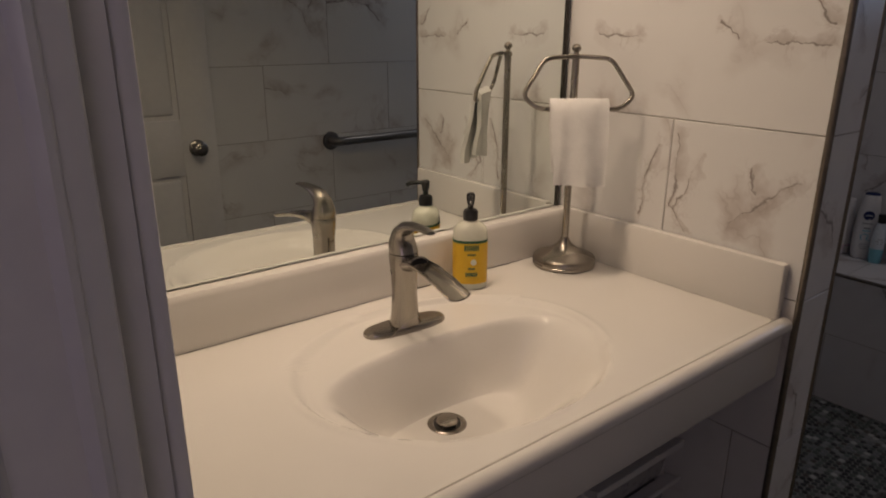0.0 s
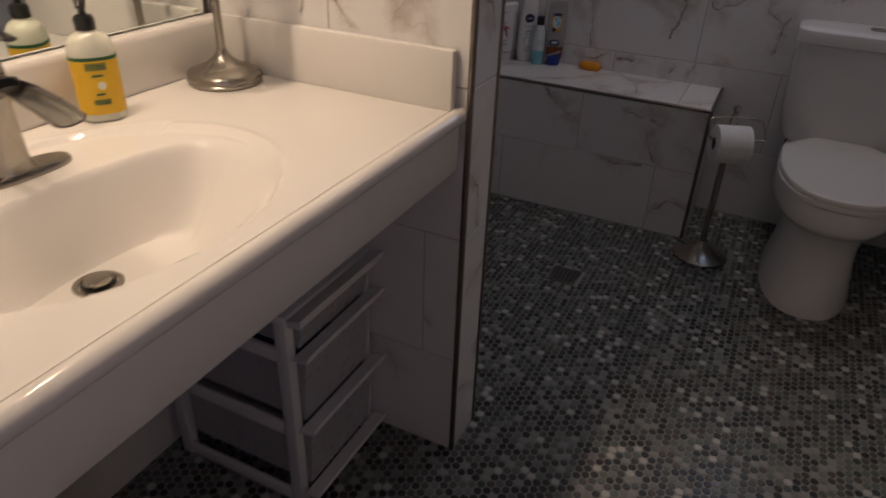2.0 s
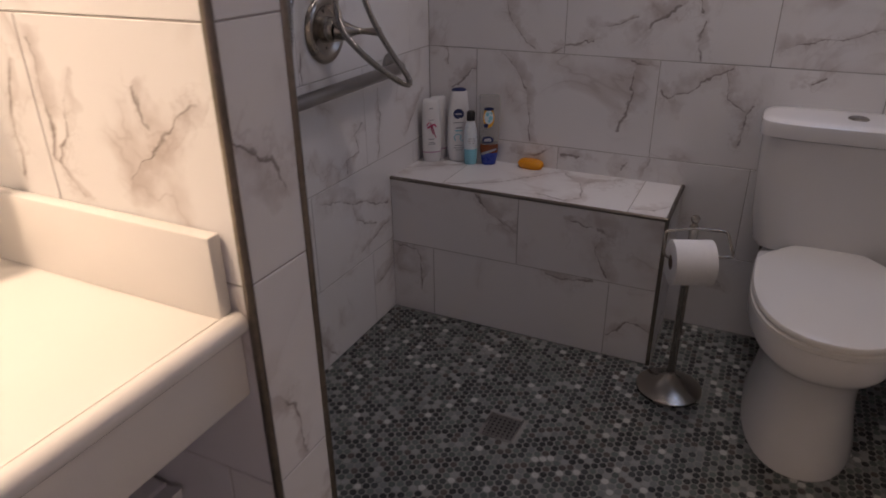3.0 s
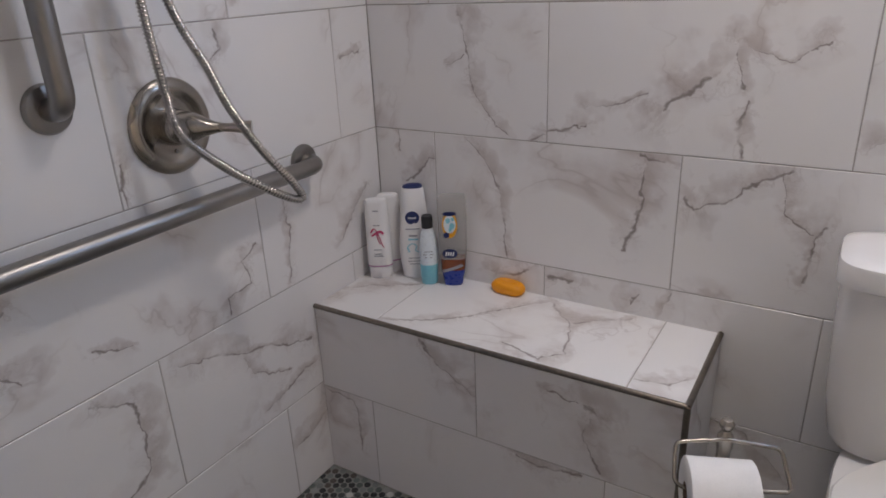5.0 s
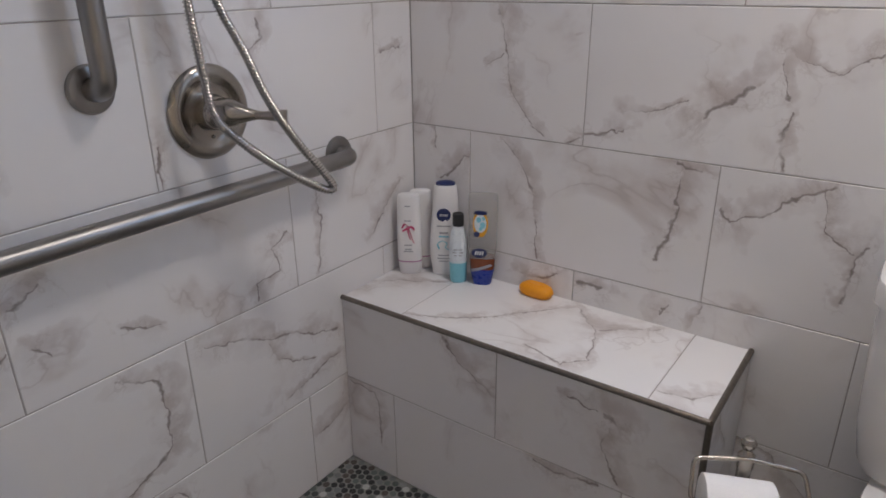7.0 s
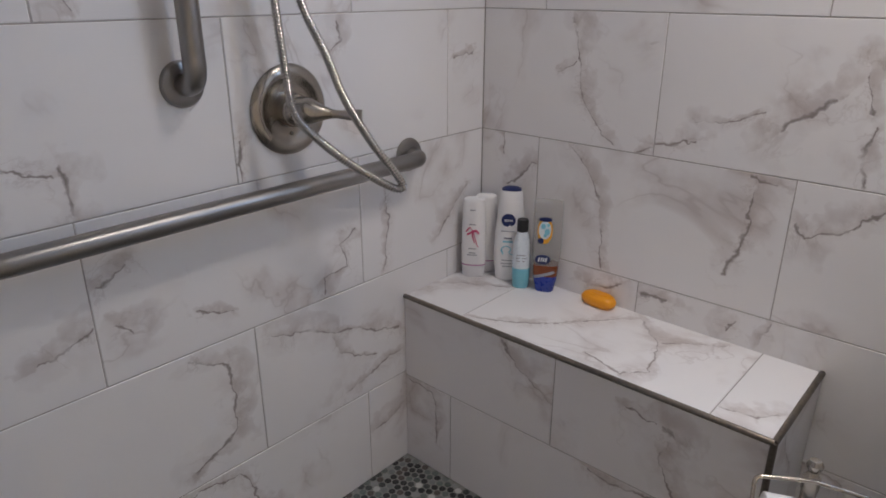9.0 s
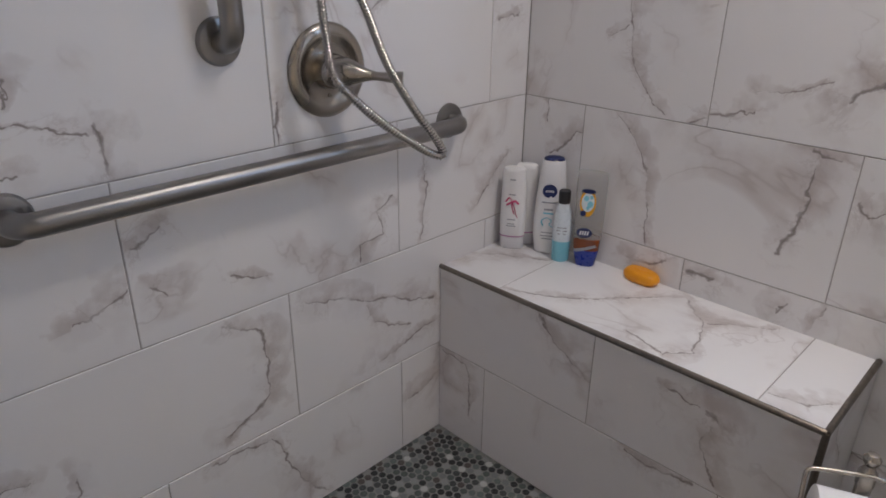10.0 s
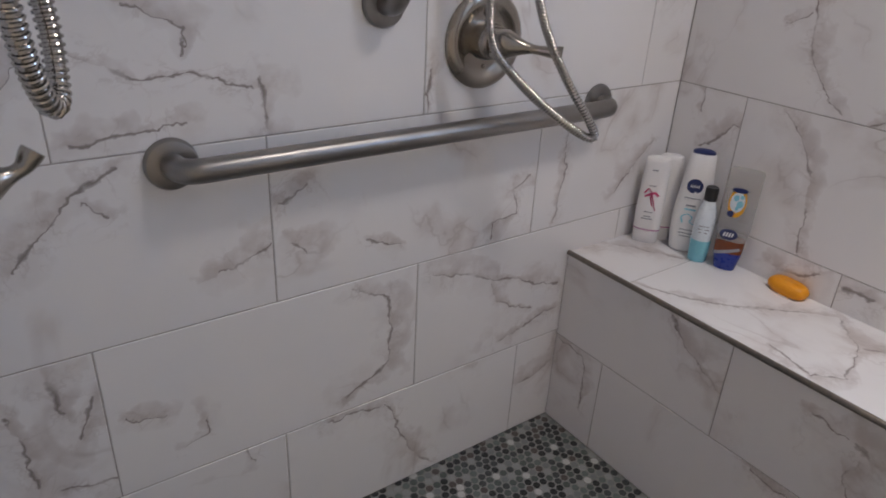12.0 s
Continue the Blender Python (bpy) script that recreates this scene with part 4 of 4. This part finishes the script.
part("swirl", moved(tube(curve_points([(-0.012, 0, -0.008), (-0.016, 0, 0.006), (-0.004, 0, 0.015), (0.008, 0, 0.008), (0.004, 0, -0.004), (0.016, 0, -0.01)], 8), 0.0022, 8, 0.4), pose(-0.004, -0.0262, 0.086)), CYAN, lotion, "pale blue swirl print")
small = bottle("travel_bottle", "small pale blue bottle with a black cap", "bottle", pose(6.748, 1.812, BZ, 0, 0, FACE),
               [(0, 0.0195, 0.017), (0.003, 0.0215, 0.019), (0.056, 0.0235, 0.0205)], CYAN, 2.1, part_label="cyan lower part")
part("shoulder", oval_stack([(0.0561, 0.0235, 0.0205), (0.09, 0.0235, 0.0205), (0.115, 0.0222, 0.0195), (0.135, 0.019, 0.0175), (0.149, 0.0145, 0.014), (0.155, 0.0125, 0.0125)], 36, 2.1), PALE_BLUE, small, "pale blue upper part")
part("cap", lathe([(0, 0.155), (0.0142, 0.155), (0.0146, 0.158), (0.0146, 0.184), (0.0132, 0.187), (0, 0.187)], 28), BLACK_PLASTIC_AND_SHADE, small)
for z, w in ((0.094, 0.022), (0.086, 0.026), (0.078, 0.02)):
    front_bar(small, 0, z, w, 0.002, 0.0197, GREY_PRINT)
gel = bottle("body_wash", "clear bottle on a blue cap, amber gel at the bottom", "bottle", pose(6.772, 1.752, BZ, 0, 0, FACE - 6),
             [(0.075, 0.0345, 0.0225), (0.11, 0.0365, 0.0225), (0.2, 0.037, 0.0215), (0.236, 0.0365, 0.02), (0.242, 0.034, 0.018)], CLEAR, 3.2, part_label="clear empty upper part")
part("cap", oval_stack([(0, 0.022, 0.017), (0.002, 0.024, 0.0185), (0.04, 0.031, 0.022), (0.044, 0.031, 0.022)], 36, 2.8), BLUE, gel, "deep blue cap")
part("gel", oval_stack([(0.0442, 0.0315, 0.0222), (0.0748, 0.0333, 0.0225)], 36, 3.0), BROWN_GEL, gel, "amber gel")
part("sash", loft([[(x, y, 0.046 + 0.35 * x + dz) for x, y, _ in oval(0, 0, 0, 0.0322, 0.0228, 36, 2.9)] for dz in (0, 0.008)]), GREY_PRINT, gel, "grey wave band")
front_disc(gel, -0.006, 0.092, 0.0195, 0.0125, 0.0226, NAVY)
for k in range(4):
    front_bar(gel, -0.015 + 0.006 * k, 0.092, 0.0034, 0.011, 0.0236, BOTTLE_WHITE, lean=14)
front_disc(gel, -0.004, 0.17, 0.019, 0.035, 0.0218, GOLD_PRINT, "sticker")
front_disc(gel, -0.004, 0.172, 0.0155, 0.024, 0.0228, PALE_BLUE, "sticker")
for x, z, a in ((-0.008, 0.182, 0.006), (0.002, 0.168, 0.007), (-0.003, 0.158, 0.004), (0.004, 0.186, 0.004)):
    front_disc(gel, x, z, a, a * 1.2, 0.0236, CYAN, "print_spot")
front_disc(gel, -0.004, 0.2, 0.017, 0.0055, 0.023, NAVY, "print_spot")
front_disc(gel, -0.013, 0.143, 0.0075, 0.0075, 0.0228, NAVY, "print_spot")
soap_bar = thing("soap_bar", "orange oval bar of soap lying on the bench", "soap", pose(6.786, 1.6, BZ, 0, 0, 84))
part("bar", loft([oval(0, 0, z, 0.046 * k, 0.0265 * (k - 0.04), 36, 2.7) for z, k in ((0, 0.78), (0.003, 0.9), (0.009, 0.98), (0.014, 1.0), (0.019, 0.98), (0.025, 0.88), (0.0285, 0.74), (0.0295, 0.55))]), ORANGE_SOAP, soap_bar)
part("embossing", loft([oval(0, 0, z, 0.024 * k, 0.0095 * k, 24) for z, k in ((0.0294, 1.0), (0.0302, 0.9))]), ORANGE_SOAP, soap_bar)

# ---- toilet ----
wc = thing("toilet", "white two-piece toilet with closed lid and round flush button", "toilet", pose(X_BACK, 0.668, 0))


def rounded(cx, cy, z, a, b, n=48):
    return oval(cx, cy, z, a, b, n, 5.0)


part("tank", loft([rounded(-0.108, 0, z, a, b) for z, a, b in ((0.4, 0.07, 0.15), (0.408, 0.086, 0.185), (0.43, 0.093, 0.2), (0.51, 0.098, 0.214), (0.65, 0.102, 0.222), (0.735, 0.103, 0.224))]), CHINA, wc)
part("tank_lid", loft([rounded(-0.109, 0, z, a, b) for z, a, b in ((0.7355, 0.1, 0.225), (0.738, 0.1065, 0.2325), (0.764, 0.1075, 0.2335), (0.777, 0.1045, 0.2305), (0.783, 0.095, 0.221), (0.785, 0.08, 0.205), (0.7855, 0.06, 0.18), (0.7858, 0.04, 0.12), (0.786, 0.015, 0.05))]), CHINA, wc)
part("flush_button", lathe([(0, 0.7855), (0.026, 0.7855), (0.026, 0.788), (0.023, 0.79), (0.0, 0.7895)], 32), NICKEL, wc, "round nickel flush button", m=pose(-0.115, 0, 0))


def egg(z, back, front, half, n=56, blunt=2.3):
    """Bowl outline: rounded towards the front (-x), squarer at the back."""
    cx = back - (back - front) * 0.46
    out = []
    for k in range(n):
        t = 2 * math.pi * k / n
        c, s = math.cos(t), math.sin(t)
        a = (back - cx) if c > 0 else (cx - front)
        p = 3.2 if c > 0 else blunt
        out.append((cx + a * math.copysign(abs(c) ** (2 / p), c), half * math.copysign(abs(s) ** (2 / p), s), z))
    return out


part("bowl", loft([egg(0, -0.12, -0.655, 0.142), egg(0.012, -0.12, -0.655, 0.142), egg(0.06, -0.13, -0.645, 0.132), egg(0.14, -0.14, -0.625, 0.12), egg(0.2, -0.14, -0.62, 0.118), egg(0.245, -0.135, -0.63, 0.125), egg(0.28, -0.12, -0.65, 0.139),
                   egg(0.302, -0.1, -0.676, 0.157), egg(0.316, -0.08, -0.7, 0.172), egg(0.334, -0.06, -0.713, 0.181), egg(0.385, -0.05, -0.717, 0.183), egg(0.396, -0.05, -0.713, 0.18), egg(0.399, -0.06, -0.7, 0.17)]), CHINA, wc)
part("seat", loft([egg(0.4, -0.2, -0.718, 0.178), egg(0.403, -0.2, -0.722, 0.182), egg(0.414, -0.2, -0.722, 0.182), egg(0.418, -0.2, -0.718, 0.178)]), SEAT, wc)


def lid_outline(z, grow):
    """The lid narrows to its hinge with two straight flanks."""
    out = []
    for x, y, _ in egg(z, -0.155, -0.722, 0.182, 72):
        if x > -0.33:
            y *= 1 - 0.48 * min(1, (x + 0.33) / 0.17) ** 1.25
        out.append((-0.44 + (x + 0.44) * (1 + grow / 0.28), y * (1 + grow / 0.18), z))
    return out


part("lid", loft([lid_outline(0.4185, -0.004), lid_outline(0.421, 0), lid_outline(0.43, 0), lid_outline(0.4345, -0.003), lid_outline(0.437, -0.012), lid_outline(0.438, -0.03), lid_outline(0.4386, -0.06), lid_outline(0.439, -0.1), lid_outline(0.439, -0.14), lid_outline(0.439, -0.17)]), SEAT, wc, "closed off-white lid")
for y in (-0.075, 0.075):
    part("hinge", box(-0.178, y - 0.02, 0.4, -0.15, y + 0.02, 0.428, 0.006), SEAT, wc)
part("fixing_bolt", lathe([(0, 0.36), (0.012, 0.36), (0.012, 0.38), (0.007, 0.385), (0.007, 0.402), (0, 0.402)], 16), BRONZE, wc, m=pose(-0.1, 0.16, 0))

# toilet paper stand
TPX, TPY = 6.405, 1.012
tps = thing("paper_stand", "brushed nickel freestanding toilet paper stand", "toilet paper stand", pose(TPX, TPY, 0, 0, 0, 22))
part("base", lathe([(0, 0), (0.094, 0), (0.0955, 0.004), (0.094, 0.009), (0.08, 0.014), (0.06, 0.021), (0.04, 0.031), (0.024, 0.043), (0.015, 0.056), (0.0135, 0.066), (0, 0.066)], 48), NICKEL, tps)
part("pole", lathe([(0, 0.065), (0.0115, 0.065), (0.0115, 0.505), (0, 0.505)], 24), NICKEL, tps)
part("finial", lathe([(0, 0.504), (0.013, 0.504), (0.0135, 0.527), (0.009, 0.532), (0.0075, 0.539), (0.0115, 0.545), (0.0125, 0.552), (0.008, 0.559), (0, 0.561)], 24), NICKEL, tps)
part("arm", tube(bent([(-0.058, 0.068, 0.462), (-0.055, 0.085, 0.468), (-0.02, 0.082, 0.523), (-0.012, 0.0, 0.528), (-0.02, -0.082, 0.523), (-0.055, -0.096, 0.466), (-0.058, 0.064, 0.461)], 0.012), 0.0036, 10), NICKEL, tps)
roll = thing("toilet_roll", "white toilet paper roll hung on the stand's arm", "toilet paper", pose(TPX, TPY, 0, 0, 0, 22) @ pose(-0.058, 0.014, 0.4495, 90, 0, 0))
part("paper", loft([oval(0, 0, z, r, r, 48) for r, z in ((0.02, -0.053), (0.0585, -0.053), (0.061, -0.0515), (0.061, 0.0515), (0.0585, 0.053), (0.02, 0.053))], loop=True), PAPER, roll)
part("core", loft([oval(0, 0, z, r, r, 32) for r, z in ((0.0185, -0.0525), (0.0199, -0.0525), (0.0199, 0.0525), (0.0185, 0.0525))], loop=True), CARD, roll, "brown cardboard core")
part("loose_end", loft([[(0.0618 * math.cos(a), 0.0618 * math.sin(a), z) for z in (-0.0515, 0.0515)] + [(0.0612 * math.cos(a), 0.0612 * math.sin(a), z) for z in (0.0515, -0.0515)] for a in [radians(d) for d in range(95, 190, 6)]]), PAPER, roll)

# ---- tiles ----
even_left = [x - X_PART2 for x in every(5.757)]
odd_left = [x - X_PART2 for x in every(5.452)]
LEFT_HIGH = [(5.569, 1.091, 5.652, 1.055, 1), (5.652, 1.055, 5.64, 1.017, 1), (5.498, 1.03, 5.575, 0.99, 1), (5.575, 0.99, 5.645, 0.994, 1), (5.645, 0.994, 5.735, 0.962, 1), (5.749, 0.972, 5.765, 0.885, 1.4), (5.475, 0.905, 5.557, 0.916, 1.2),
             (5.557, 0.916, 5.635, 0.916, 1.2), (5.635, 0.916, 5.72, 0.9, 1.2), (5.762, 0.966, 5.846, 0.917, 0.7), (5.846, 0.917, 6.023, 0.904, 0.7), (5.931, 0.971, 5.987, 0.922, 0.8),
             (6.322, 1.175, 6.331, 1.135, 1), (6.331, 1.135, 6.28, 1.111, 1), (6.69, 1.074, 6.77, 1.092, 1.2), (6.071, 0.96, 6.078, 0.89, 1.2), (5.879, 0.92, 5.998, 0.929, 0.8)]
LEFT_MIDDLE = [(5.368, 0.735, 5.421, 0.792, 1.6), (5.421, 0.792, 5.462, 0.826, 1.6), (5.462, 0.826, 5.526, 0.856, 1.6), (5.482, 0.818, 5.508, 0.791, 1.4), (5.662, 0.66, 5.75, 0.691, 1.5), (5.765, 0.76, 5.821, 0.796, 2.2),
               (5.784, 0.691, 5.82, 0.664, 1.4), (6.348, 0.72, 6.294, 0.697, 1.5), (6.294, 0.697, 6.318, 0.632, 1.5), (6.318, 0.632, 6.245, 0.619, 1.5), (6.245, 0.619, 6.252, 0.585, 1.4), (5.94, 0.655, 6.02, 0.635, 0.8)]
LEFT_LOW = [(5.904, 0.558, 5.994, 0.519, 1.2), (5.994, 0.519, 5.996, 0.402, 1.6), (5.996, 0.402, 5.996, 0.359, 1.6), (5.996, 0.359, 5.894, 0.304, 1.6), (5.562, 0.321, 5.611, 0.351, 1), (5.611, 0.351, 5.614, 0.382, 1),
            (5.474, 0.432, 5.549, 0.411, 0.7), (6.104, 0.535, 6.211, 0.508, 1.6), (6.211, 0.508, 6.332, 0.458, 1.3), (6.332, 0.458, 6.476, 0.41, 1.3), (6.3, 0.3, 6.48, 0.34, 2), (6.262, 0.477, 6.286, 0.41, 0.8), (6.286, 0.41, 6.398, 0.369, 0.8)]
LEFT_FLOOR = [(5.848, 0.257, 5.984, 0.245, 1.2), (5.984, 0.245, 6.047, 0.099, 1.6), (6.047, 0.099, 6.115, 0.012, 1.6), (6.391, 0.141, 6.475, 0.172, 1.3), (5.385, 0.543, 5.392, 0.475, 2), (5.436, 0.49, 5.426, 0.459, 1.6),
              (5.426, 0.459, 5.408, 0.421, 1.6), (5.443, 0.316, 5.368, 0.338, 1), (5.32, 0.5, 5.34, 0.36, 1.4)]
LEFT_VEINS = LEFT_HIGH + LEFT_MIDDLE + LEFT_LOW + LEFT_FLOOR
BACK_HIGH = [(1.732, 1.168, 1.712, 1.013, 1.3), (1.712, 1.013, 1.673, 0.942, 1.3), (1.673, 0.942, 1.623, 0.893, 1.4), (1.775, 1.061, 1.729, 1.078, 0.7), (1.551, 0.892, 1.516, 0.903, 1.3), (1.505, 0.905, 1.416, 0.932, 1.3), (1.42, 0.97, 1.289, 1.004, 0.8),
             (1.261, 0.969, 1.173, 1.043, 2.2), (1.133, 1.114, 1.107, 1.021, 1.1), (1.125, 1.108, 1.04, 1.077, 1.1), (1.04, 1.077, 0.982, 1.113, 1.1), (1.091, 1.005, 1.112, 0.957, 1.4),
             (1.112, 0.957, 1.097, 0.895, 1.4), (1.055, 0.9, 0.946, 0.945, 1.5)]
BACK_MIDDLE = [(1.723, 0.873, 1.668, 0.824, 1.2), (1.668, 0.824, 1.634, 0.753, 1.2), (1.634, 0.753, 1.615, 0.582, 1.2), (1.295, 0.872, 1.241, 0.868, 2), (1.284, 0.848, 1.289, 0.762, 1.5), (1.289, 0.762, 1.318, 0.658, 1.5),
               (1.2, 0.8, 1.181, 0.771, 1.8), (1.181, 0.774, 1.118, 0.788, 1.5), (1.118, 0.788, 1.071, 0.836, 1.5), (1.071, 0.836, 1.001, 0.875, 1.5), (1.018, 0.868, 1.006, 0.787, 0.9), (1.006, 0.787, 0.946, 0.754, 0.9)]
BACK_LOW = [(1.648, 0.53, 1.585, 0.533, 1.6), (1.585, 0.533, 1.551, 0.559, 1.6), (1.5, 0.544, 1.438, 0.544, 2), (1.294, 0.521, 1.278, 0.55, 1.4), (1.227, 0.512, 1.205, 0.566, 1.2), (0.955, 0.643, 0.935, 0.767, 1.4), (0.786, 0.846, 0.757, 0.87, 1.4)]
BACK_VEINS = BACK_HIGH + BACK_MIDDLE + BACK_LOW
TOP_VEINS = [(1.804, 6.517, 1.712, 6.56, 1.2), (1.712, 6.56, 1.619, 6.643, 1.2), (1.619, 6.643, 1.483, 6.777, 1.2), (1.492, 6.795, 1.411, 6.706, 1.4), (1.411, 6.706, 1.353, 6.583, 1.4), (1.353, 6.583, 1.4, 6.525, 1.2), (1.4, 6.525, 1.501, 6.547, 1.1),
             (1.401, 6.703, 1.28, 6.78, 1), (1.977, 6.63, 1.916, 6.668, 1.1), (1.916, 6.668, 1.824, 6.712, 1.1), (1.2, 6.537, 1.139, 6.55, 1.3), (1.139, 6.55, 1.109, 6.592, 1.3)]
FRONT_VEINS = [(1.683, 0.472, 1.622, 0.417, 1.3), (1.622, 0.417, 1.59, 0.401, 1.6), (1.59, 0.401, 1.546, 0.371, 1.3), (1.364, 0.449, 1.306, 0.436, 1.3), (1.291, 0.434, 1.261, 0.414, 2), (1.279, 0.405, 1.29, 0.363, 1.1), (1.29, 0.363, 1.252, 0.282, 1.1),
               (1.983, 0.251, 1.907, 0.242, 1), (1.907, 0.242, 1.894, 0.094, 1.2), (1.438, 0.25, 1.36, 0.24, 1.6), (1.36, 0.24, 1.293, 0.25, 1.6)]
SIDE_VEINS = [(1.683, 1.146, 1.677, 1.108, 1.2), (1.677, 1.108, 1.685, 0.991, 1.2), (1.68, 0.991, 1.644, 0.951, 1.2), (1.615, 1.106, 1.641, 1.069, 1), (1.641, 1.069, 1.675, 0.988, 1), (1.524, 1.099, 1.506, 1.05, 0.9), (1.44, 1.078, 1.552, 0.986, 1.2),
              (1.723, 1.113, 1.749, 1.039, 1.1), (1.749, 1.039, 1.754, 0.964, 1.1), (1.895, 1.329, 1.795, 1.325, 1), (1.62, 1.346, 1.581, 1.332, 1), (1.538, 1.319, 1.424, 1.308, 1.2), (1.464, 1.385, 1.422, 1.346, 1)]


def from_left(veins, start=Y_LEFT, low=0.0):
    return [(start - a, b - low, start - c, d - low, w) for a, b, c, d, w in veins]


tile_face(wall_left, (X_PART2, Y_LEFT, 0), (1, 0, 0), (0, 0, 1), X_BACK - X_PART2, ROWS, lambda i: odd_left if i % 2 else even_left, veins=[(a - X_PART2, b, c - X_PART2, d, w) for a, b, c, d, w in LEFT_VEINS])
even_back = [Y_LEFT - y for y in every(1.21)]
odd_back = [Y_LEFT - y for y in every(0.905)]
tile_face(wall_back, (X_BACK, Y_LEFT, 0), (0, -1, 0), (0, 0, 1), Y_LEFT - Y_RIGHT, ROWS, lambda i: odd_back if i % 2 else even_back, (Y_LEFT - WIN[1], Y_LEFT - WIN[0], WIN[2], WIN[3]), from_left(BACK_VEINS))
odd_right = [X_BACK - x for x in every(5.14)]
even_right = [X_BACK - x for x in every(5.445)]
tile_face(wall_right, (X_BACK, Y_RIGHT, 0), (-1, 0, 0), (0, 0, 1), X_BACK - X_DOOR, ROWS, lambda i: odd_right if i % 2 else even_right)
PART_ROWS = list(zip([0, 0.27, 0.574, 0.878, 1.172, 1.476, 1.78, 2.084, TOP], [0.27, 0.574, 0.878, 1.172, 1.476, 1.78, 2.084, TOP]))
side_joints = [0.21, 0.514, 0.21, 0.306, 0.6, 0.306, 0.6, 0.306]
tile_face(partition, (X_PART, 2.0, 0), (0, -1, 0), (0, 0, 1), 0.6, PART_ROWS, lambda i: [side_joints[i]], veins=from_left(SIDE_VEINS))
tile_face(partition, (X_PART2, 1.4, 0), (0, 1, 0), (0, 0, 1), 0.6, PART_ROWS, lambda i: [0.3 if i % 2 else 0.15])
tile_face(partition, (X_PART + 0.0085, 1.4, 0), (1, 0, 0), (0, 0, 1), X_PART2 - X_PART - 0.017, PART_ROWS, lambda i: [])
tile_face(bench, (BX, Y_LEFT, 0), (0, -1, 0), (0, 0, 1), Y_LEFT - BY - 0.004, [(0, 0.262), (0.262, BZ - 0.006)], lambda i: [Y_LEFT - 1.541] if i else [Y_LEFT - 1.841, Y_LEFT - 1.237], veins=from_left(FRONT_VEINS))
tile_face(bench, (BX + 0.006, BY, 0), (1, 0, 0), (0, 0, 1), X_BACK - BX - 0.006, [(0, 0.262), (0.262, BZ - 0.006)], lambda i: [])
tile_face(bench, (BX + 0.006, Y_LEFT, BZ), (0, -1, 0), (1, 0, 0), Y_LEFT - BY - 0.006, [(0, X_BACK - BX - 0.006)], lambda i: [Y_LEFT - 1.815, Y_LEFT - 1.21], veins=from_left(TOP_VEINS, Y_LEFT, BX + 0.006))


# ---- mosaic floor ----
def disc_mesh(x, y, r, sides=9, turn=0.0):
    ring = [(math.cos(turn + 2 * math.pi * k / sides), math.sin(turn + 2 * math.pi * k / sides)) for k in range(sides)]
    vs = [(x + r * c, y + r * s, -0.0018) for c, s in ring] + [(x + r * 0.99 * c, y + r * 0.99 * s, -0.0004) for c, s in ring] + [(x + r * 0.9 * c, y + r * 0.9 * s, 0.0) for c, s in ring]
    fs = [[a * sides + k, a * sides + (k + 1) % sides, (a + 1) * sides + (k + 1) % sides, (a + 1) * sides + k] for a in (0, 1) for k in range(sides)]
    return vs, fs + [[2 * sides + k for k in range(sides)]]


PITCH, DISC = 0.0213, 0.0094
single = mesh_of("mosaic_tile", disc_mesh(0, 0, DISC), PENNY, smooth=False)
all_v, all_f, singles = [], [], 0
rng = random.Random(5)
for j in range(int((Y_LEFT - Y_RIGHT) / (PITCH * 0.866)) + 2):
    for i in range(int((X_BACK - X_DOOR) / PITCH) + 1):
        x = X_DOOR + 0.008 + i * PITCH + (PITCH / 2 if j % 2 else 0) + rng.uniform(-0.0005, 0.0005)
        y = Y_RIGHT + 0.011 + j * PITCH * 0.866 + rng.uniform(-0.0005, 0.0005)
        if x > X_BACK - 0.003 or y > Y_LEFT - 0.002 or (x > BX - 0.001 and y > BY - 0.001) or (X_PART - 0.001 < x < X_PART2 + 0.001 and y > 1.399):
            continue
        if abs(x - 6.03) < 0.058 and abs(y - 1.402) < 0.058:
            continue
        if 5.94 < x < 6.49 and 1.62 < y < 1.86 and singles < 298:
            o = new("mosaic_tile", single)
            o.parent = floor
            o.location = (x, y, 0)
            singles += 1
            continue
        vs, fs = disc_mesh(x, y, DISC, 9, rng.uniform(0, 1))
        k = len(all_v)
        all_v += vs
        all_f += [[q + k for q in f] for f in fs]
me = bpy.data.meshes.new("mosaic")
me.from_pydata(all_v, [], all_f)
me.materials.append(PENNY)
rest = new("mosaic", me)
rest.parent = floor
tagged(rest, kind="stuff")
